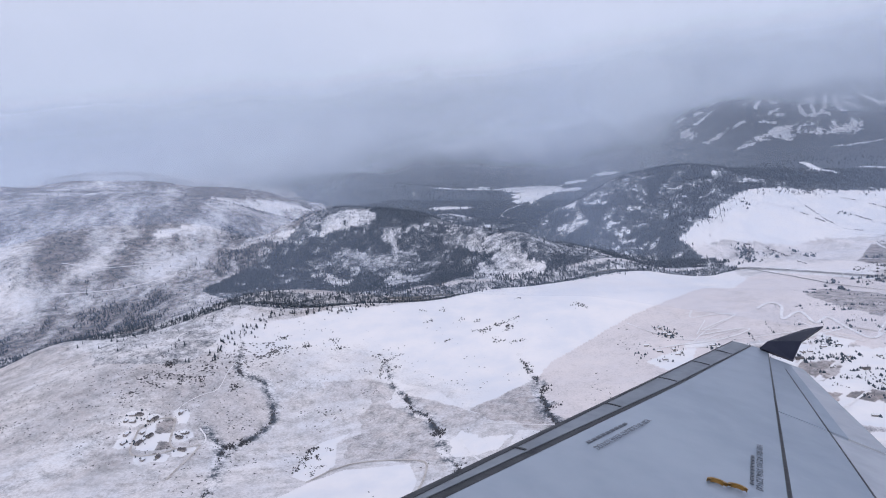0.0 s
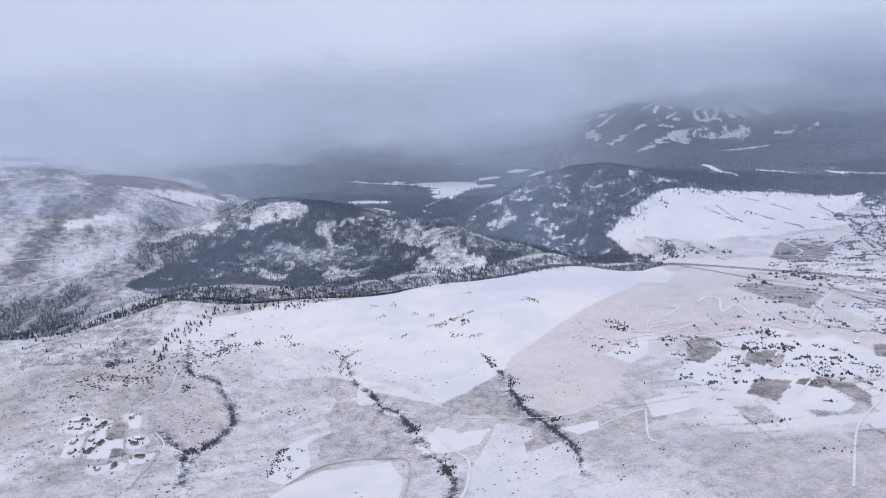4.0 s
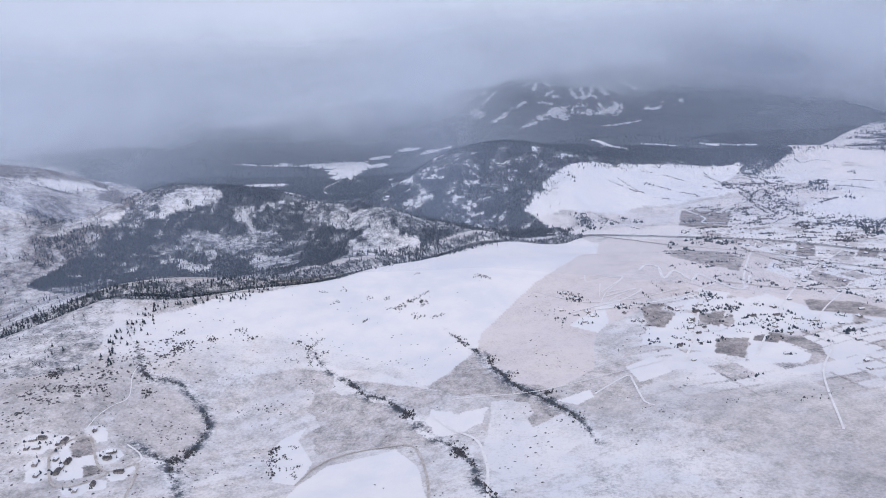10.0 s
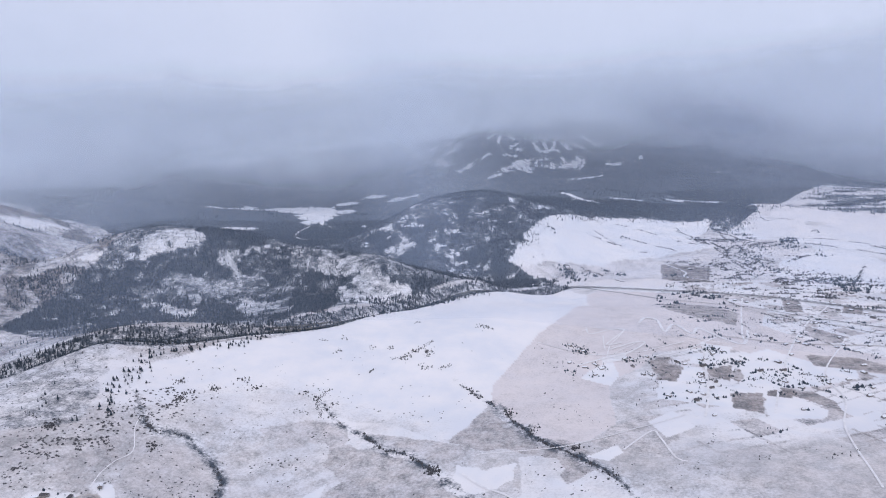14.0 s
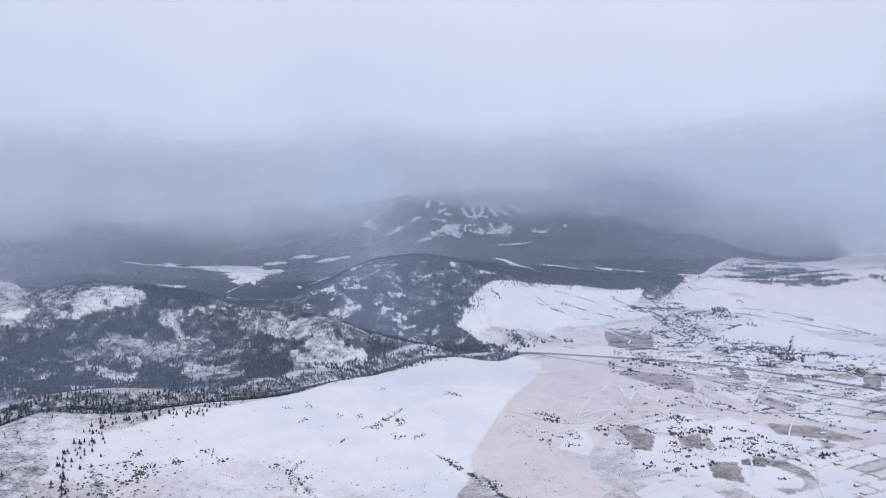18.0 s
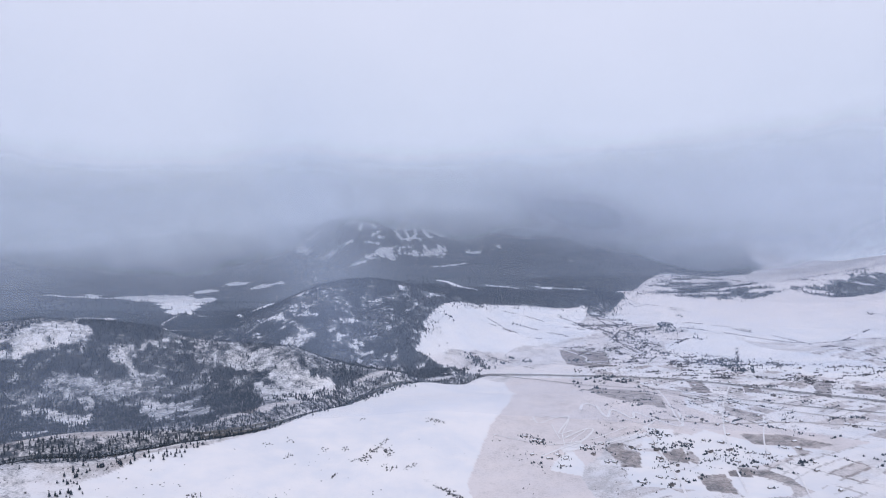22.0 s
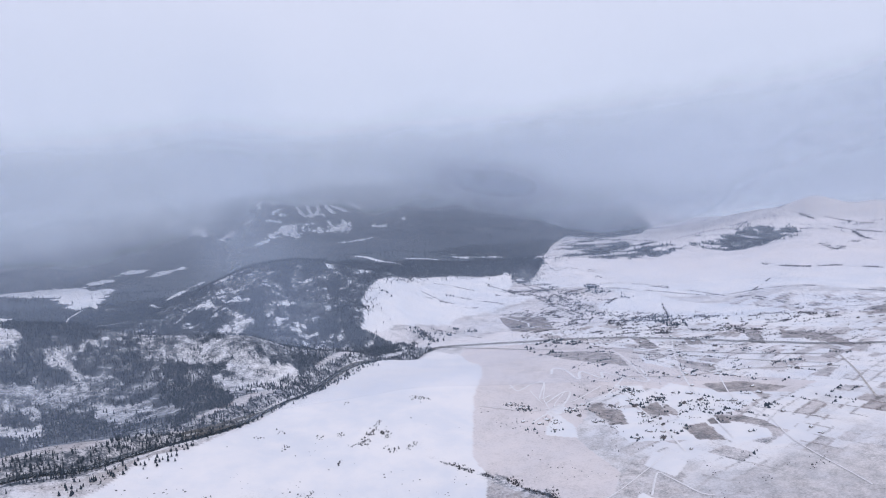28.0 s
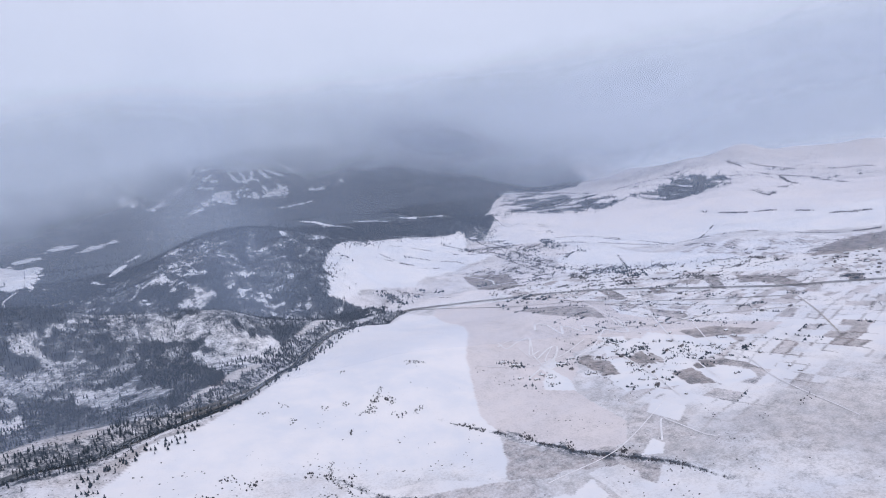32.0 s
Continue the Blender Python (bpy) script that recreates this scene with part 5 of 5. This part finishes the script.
# ---- houses ----
def house(long, wide, tall, pitch, wing, snowed, seed):
    """A gabled house on its own ground, with a lower wing: body, roof, wing, chimney."""
    base = tagged(new("house"), "small gabled house with a snow-covered roof" if snowed else "small gabled house with a dark shingle roof", "house", "houses of the valley")

    def gabled(a, b, h, p, x0, y0, eave, names):
        u, v = a / 2, b / 2
        wv = [(x0 - u, y0 - v, -0.3), (x0 + u, y0 - v, -0.3), (x0 + u, y0 + v, -0.3), (x0 - u, y0 + v, -0.3), (x0 - u, y0 - v, h), (x0 + u, y0 - v, h), (x0 + u, y0 + v, h), (x0 - u, y0 + v, h), (x0 - u, y0, h + p), (x0 + u, y0, h + p)]
        part(names[0], wv, [(0, 1, 5, 4), (1, 2, 6, 9, 5), (2, 3, 7, 6), (3, 0, 4, 8, 7)], siding_mat, base)
        u, e, t = u + eave, v + eave, 0.09
        drop = p * eave / v
        lo = h - drop
        rv = [(x0 - u, y0 - e, lo), (x0 + u, y0 - e, lo), (x0 + u, y0, h + p), (x0 - u, y0, h + p), (x0 + u, y0 + e, lo), (x0 - u, y0 + e, lo)]
        rv += [(x, y, z + t) for x, y, z in rv]
        part(names[1], rv, [(6, 7, 8, 9), (9, 8, 10, 11), (0, 1, 7, 6), (5, 11, 10, 4), (1, 2, 8, 7), (2, 4, 10, 8), (0, 6, 9, 3), (3, 9, 11, 5), (0, 3, 2, 1), (3, 5, 4, 2)], roof_snow_mat if snowed else roof_dark_mat, base)

    gabled(long, wide, tall, pitch, 0, 0, 0.14, ("house_body", "roof"))
    if wing:
        gabled(long * 0.5, wide * 0.72, tall * 0.72, pitch * 0.7, long * 0.62, wide * 0.3, 0.1, ("wing_body", "wing_roof"))
    c = 0.12
    x0, z0 = -long * 0.22, tall + pitch * 0.6
    cv = [(x0 + i * c, j * c + 0.25, z) for z in (z0, z0 + pitch * 0.75) for i, j in ((-1, -1), (1, -1), (1, 1), (-1, 1))]
    part("chimney", cv, [(0, 1, 5, 4), (1, 2, 6, 5), (2, 3, 7, 6), (3, 0, 4, 7), (4, 5, 6, 7)], bark_mat, base, "stone chimney")
    return base


KINDS = [house(3.4, 2.2, 1.15, 0.75, True, True, 1), house(3.9, 2.0, 1.0, 0.6, False, True, 2), house(2.8, 2.1, 1.3, 0.8, True, False, 3), house(4.6, 2.4, 1.2, 0.7, False, False, 4), house(3.0, 1.9, 1.0, 0.65, True, True, 5)]
rows = [(x, y, 1.2) for x, y in PLACES] + [(x, y, 1.05) for x, y in VILLAGE]
for line, step_m, wide in (([(211, 688), (193, 618), (177, 557), (165, 520)], 17, 6), ([(360, 720), (303, 573), (274, 493)], 20, 9), ([(430, 900), (360, 800), (300, 700), (250, 600)], 21, 9), ([(250, 1010), (330, 925), (420, 830), (500, 730)], 14, 16), ([(330, 1180), (420, 1130), (500, 1030), (590, 900)], 13, 24), ([(470, 640), (380, 690), (300, 700)], 18, 10)):
    for p in smooth_line(line, step_m):
        if rng.uniform() < 0.8:
            rows.append((p[0] + rng.choice((-1, 1)) * rng.uniform(0.5, 1) * wide, p[1] + rng.uniform(-5, 5), rng.uniform(0.9, 1.4)))
for gx in range(13):
    for gy in range(9):
        x, y = 640 + gx * 17 + gy * 7 + rng.uniform(-3, 3), 640 + gy * 22 - gx * 5 + rng.uniform(-3, 3)
        if inside(np.array([x]), np.array([y]), TOWN)[0] and rng.uniform() < 0.85:
            rows.append((x, y, rng.uniform(1.1, 1.5)))
for k, (x, y, s) in enumerate(rows):
    m = pose(x, y, float(height(x, y)), 0, 0, rng.choice((20, 110)) + rng.uniform(-14, 14)) @ Matrix.Scale(s, 4)
    ob = KINDS[k] if k < len(KINDS) else copy_thing(KINDS[int(rng.choice((0, 1, 4, 0, 1, 4, 2, 3)))], m)
    ob.matrix_basis = m


# ---- the aircraft's own wing, where the flight begins ----
skin_mat = plain("grey_wing_paint", (0.225, 0.27, 0.335), (0.27, 0.315, 0.38), 2.5, 0.24, 0.03, shine=0.5)
slat_mat = plain("bare_metal_slat", (0.13, 0.145, 0.17), (0.21, 0.23, 0.26), 0.9, 0.3, 0.03, metal=0.5, shine=0.5)
flap_mat = plain("pale_flap_paint", (0.33, 0.355, 0.40), (0.42, 0.445, 0.49), 1.6, 0.24, 0.03, shine=0.5)
# Sealant of the seams, and the dark reflection painted along the leading edge.
seam_and_reflection_mat = plain("sealant_and_dark_reflection", (0.03, 0.033, 0.04), (0.05, 0.053, 0.06), 0.4, 0.6)
navy_mat = plain("navy_winglet_paint", (0.010, 0.013, 0.03), (0.018, 0.022, 0.042), 1.2, 0.5, 0.03, shine=0.15)
stencil_mat = plain("black_stencil", (0.085, 0.10, 0.125), (0.12, 0.135, 0.16), 0.2, 0.6)
hook_mat = plain("yellow_bracket", (0.17, 0.095, 0.025), (0.26, 0.15, 0.045), 0.1, 0.45)

wing = tagged(new("aircraft_wing"), "grey airliner wing with a dark navy winglet", "aircraft wing")
WING = Matrix(((0.09103, -0.95877, 0.26919, 203.21874), (0.98083, 0.13308, 0.14231, 35.49856), (-0.17227, 0.25108, 0.95251, 180.9219), (0, 0, 0, 1)))
wing.matrix_basis = WING


def chord(x):
    return 4.55 - 0.30 * x


def crown(x, c):
    """Height of the upper skin at a share c of the chord behind the leading edge."""
    return 0.10 * chord(x) * (math.sqrt(max(c, 0)) * 1.15 - 1.15 * c) - 0.16


def slab(name, x0, x1, a, b, mat, lift=0.0, thick=0.05, label="", nx=24, nc=8):
    """A piece of wing skin from span x0 to x1 and between the chord shares a(x) and b(x), with thickness."""
    v, f = [], []
    for i in range(nx + 1):
        x = x0 + (x1 - x0) * i / nx
        lo, hi = a(x), b(x)
        for k in range(nc + 1):
            c = lo + (hi - lo) * k / nc
            v.append((x, -c * chord(x), crown(x, c) + lift))
    n = len(v)
    v += [(x, y, z - thick) for x, y, z in v]
    w = nc + 1
    for i in range(nx):
        for k in range(nc):
            q = (i * w + k, i * w + k + 1, (i + 1) * w + k + 1, (i + 1) * w + k)
            f += [q[::-1], tuple(n + t for t in q)]
    edge = [i * w for i in range(nx + 1)], [i * w + nc for i in range(nx + 1)], list(range(w)), [nx * w + k for k in range(w)]
    for line in edge:
        f += [(p, q, n + q, n + p) for p, q in zip(line, line[1:])]
    ob = part(name, v, f, mat, wing, label)
    for poly in ob.data.polygons:
        poly.use_smooth = len(poly.vertices) == 4 and poly.normal.z > 0.5
    return ob


def at_y(y):
    return lambda x: -y(x) / chord(x)


fixed = lambda value: (lambda x: value)
nose = at_y(lambda x: -0.27 - 0.02 * min(x, 6))
spar = at_y(lambda x: -2.62 + 0.166 * x)
hinge = at_y(lambda x: -3.9 + 0.265 * x)
slab("leading_edge_slat", -2.5, 11.55, fixed(0.0), lambda x: nose(x) - 0.025, slat_mat, 0.012, label="bare metal slat along the leading edge")
# Dark strip painted for the ground's reflection in the slat's curved front.
slab("leading_edge_reflection", -2.5, 11.6, fixed(0.006), fixed(0.024), seam_and_reflection_mat, 0.016, nc=2)
slab("slat_seam", -2.5, 11.55, lambda x: nose(x) - 0.028, lambda x: nose(x) - 0.008, seam_and_reflection_mat, 0.004, nc=2)
slab("wing_skin", -2.5, 11.7, lambda x: nose(x) - 0.008, spar, skin_mat, label="grey painted upper skin", nx=36, nc=16)
slab("spar_seam", -2.5, 11.6, spar, lambda x: spar(x) + 0.012, seam_and_reflection_mat, 0.004, nc=2)
slab("spoiler_panel", -2.5, 6.6, lambda x: spar(x) + 0.012, hinge, skin_mat, 0.0)
slab("aileron", 6.66, 11.0, lambda x: spar(x) + 0.012, fixed(0.93), skin_mat, 0.0)
slab("aileron_edge", 6.66, 11.0, fixed(0.932), fixed(1.13), flap_mat, -0.004, label="pale trailing edge of the aileron")
slab("hinge_seam", -2.5, 10.2, hinge, lambda x: hinge(x) + 0.006, seam_and_reflection_mat, 0.005, nc=2)
slab("flap", -2.5, 6.6, lambda x: hinge(x) + 0.006, fixed(1.10), flap_mat, -0.02, label="grey flap along the trailing edge")
for x in (1.9, 4.1, 6.2, 8.1, 9.8):
    slab("slat_joint", x, x + 0.035, fixed(0.012), lambda x: nose(x) - 0.03, seam_and_reflection_mat, 0.02, nx=1, nc=6)
wl = [(11.5, -0.55, -0.10), (11.70, -0.62, 0.04), (12.27, -1.17, 0.43), (12.25, -1.46, 0.58), (11.50, -1.22, 0.26), (11.1, -1.2, -0.08)]
wv = [(x, y, z) for x, y, z in wl] + [(x + 0.09, y, z - 0.05) for x, y, z in wl]
part("winglet", wv, [(0, 1, 2, 3, 4, 5), (11, 10, 9, 8, 7, 6)] + [(k, (k + 1) % 6, 6 + (k + 1) % 6, 6 + k) for k in range(6)], navy_mat, wing, "dark navy upswept winglet")


def stencil(x, c, turn, text, size):
    cu = bpy.data.curves.new("stencil", "FONT")
    cu.body, cu.size, cu.extrude = text, size, 0.001
    cu.materials.append(stencil_mat)
    ob = new("stencil", cu)
    ob.parent = wing
    ob.matrix_basis = pose(x, -c * chord(x), crown(x, c) + 0.012, 0, 0, turn)
    return ob


def bar(x, y, long, wide, turn):
    c = -y / chord(x)
    u, v = long / 2, wide / 2
    ob = part("stencil_bar", [(-u, -v, 0), (u, -v, 0), (u, v, 0), (-u, v, 0)] + [(-u, -v, 0.003), (u, -v, 0.003), (u, v, 0.003), (-u, v, 0.003)], [(4, 5, 6, 7), (0, 1, 5, 4), (1, 2, 6, 5), (2, 3, 7, 6), (3, 0, 4, 7)], stencil_mat, wing)
    ob.matrix_basis = pose(x, y, crown(x, c) + 0.008, 0, 0, turn)


for x, y, turn, long in ((3.1, -0.50, -2, 1.0), (3.75, -1.72, 9, 0.9)):
    stencil(x - long / 2 - 0.06, (0.075 - y) / chord(x), turn, "DO NOT WALK OUTSIDE THIS AREA", 0.085)
    for k in range(9):
        bar(x - long / 2 + long * (k + 0.5) / 9, y + 0.02 + math.tan(radians(turn)) * (long * (k + 0.5) / 9 - long / 2), long / 13, 0.035, turn)
bv, bf = [], []
for middle in (-0.085, 0.085):
    first = len(bv)
    for k in range(13):
        a = math.pi * k / 12
        for r in (0.055, 0.085):
            for z in (0.0, 0.035):
                bv.append((middle + r * math.cos(a), r * 0.75 * math.sin(a), z))
    bf += [tuple(first + i for i in q) for k in range(12) for q in ((4 * k, 4 * k + 4, 4 * k + 5, 4 * k + 1), (4 * k + 2, 4 * k + 3, 4 * k + 7, 4 * k + 6), (4 * k + 1, 4 * k + 5, 4 * k + 7, 4 * k + 3))]
part("tie_down_bracket", bv, bf, hook_mat, wing, "yellow escape-line bracket with two loops").matrix_basis = pose(2.95, -1.62, crown(2.95, 0.45) + 0.01, 0, 0, -65)
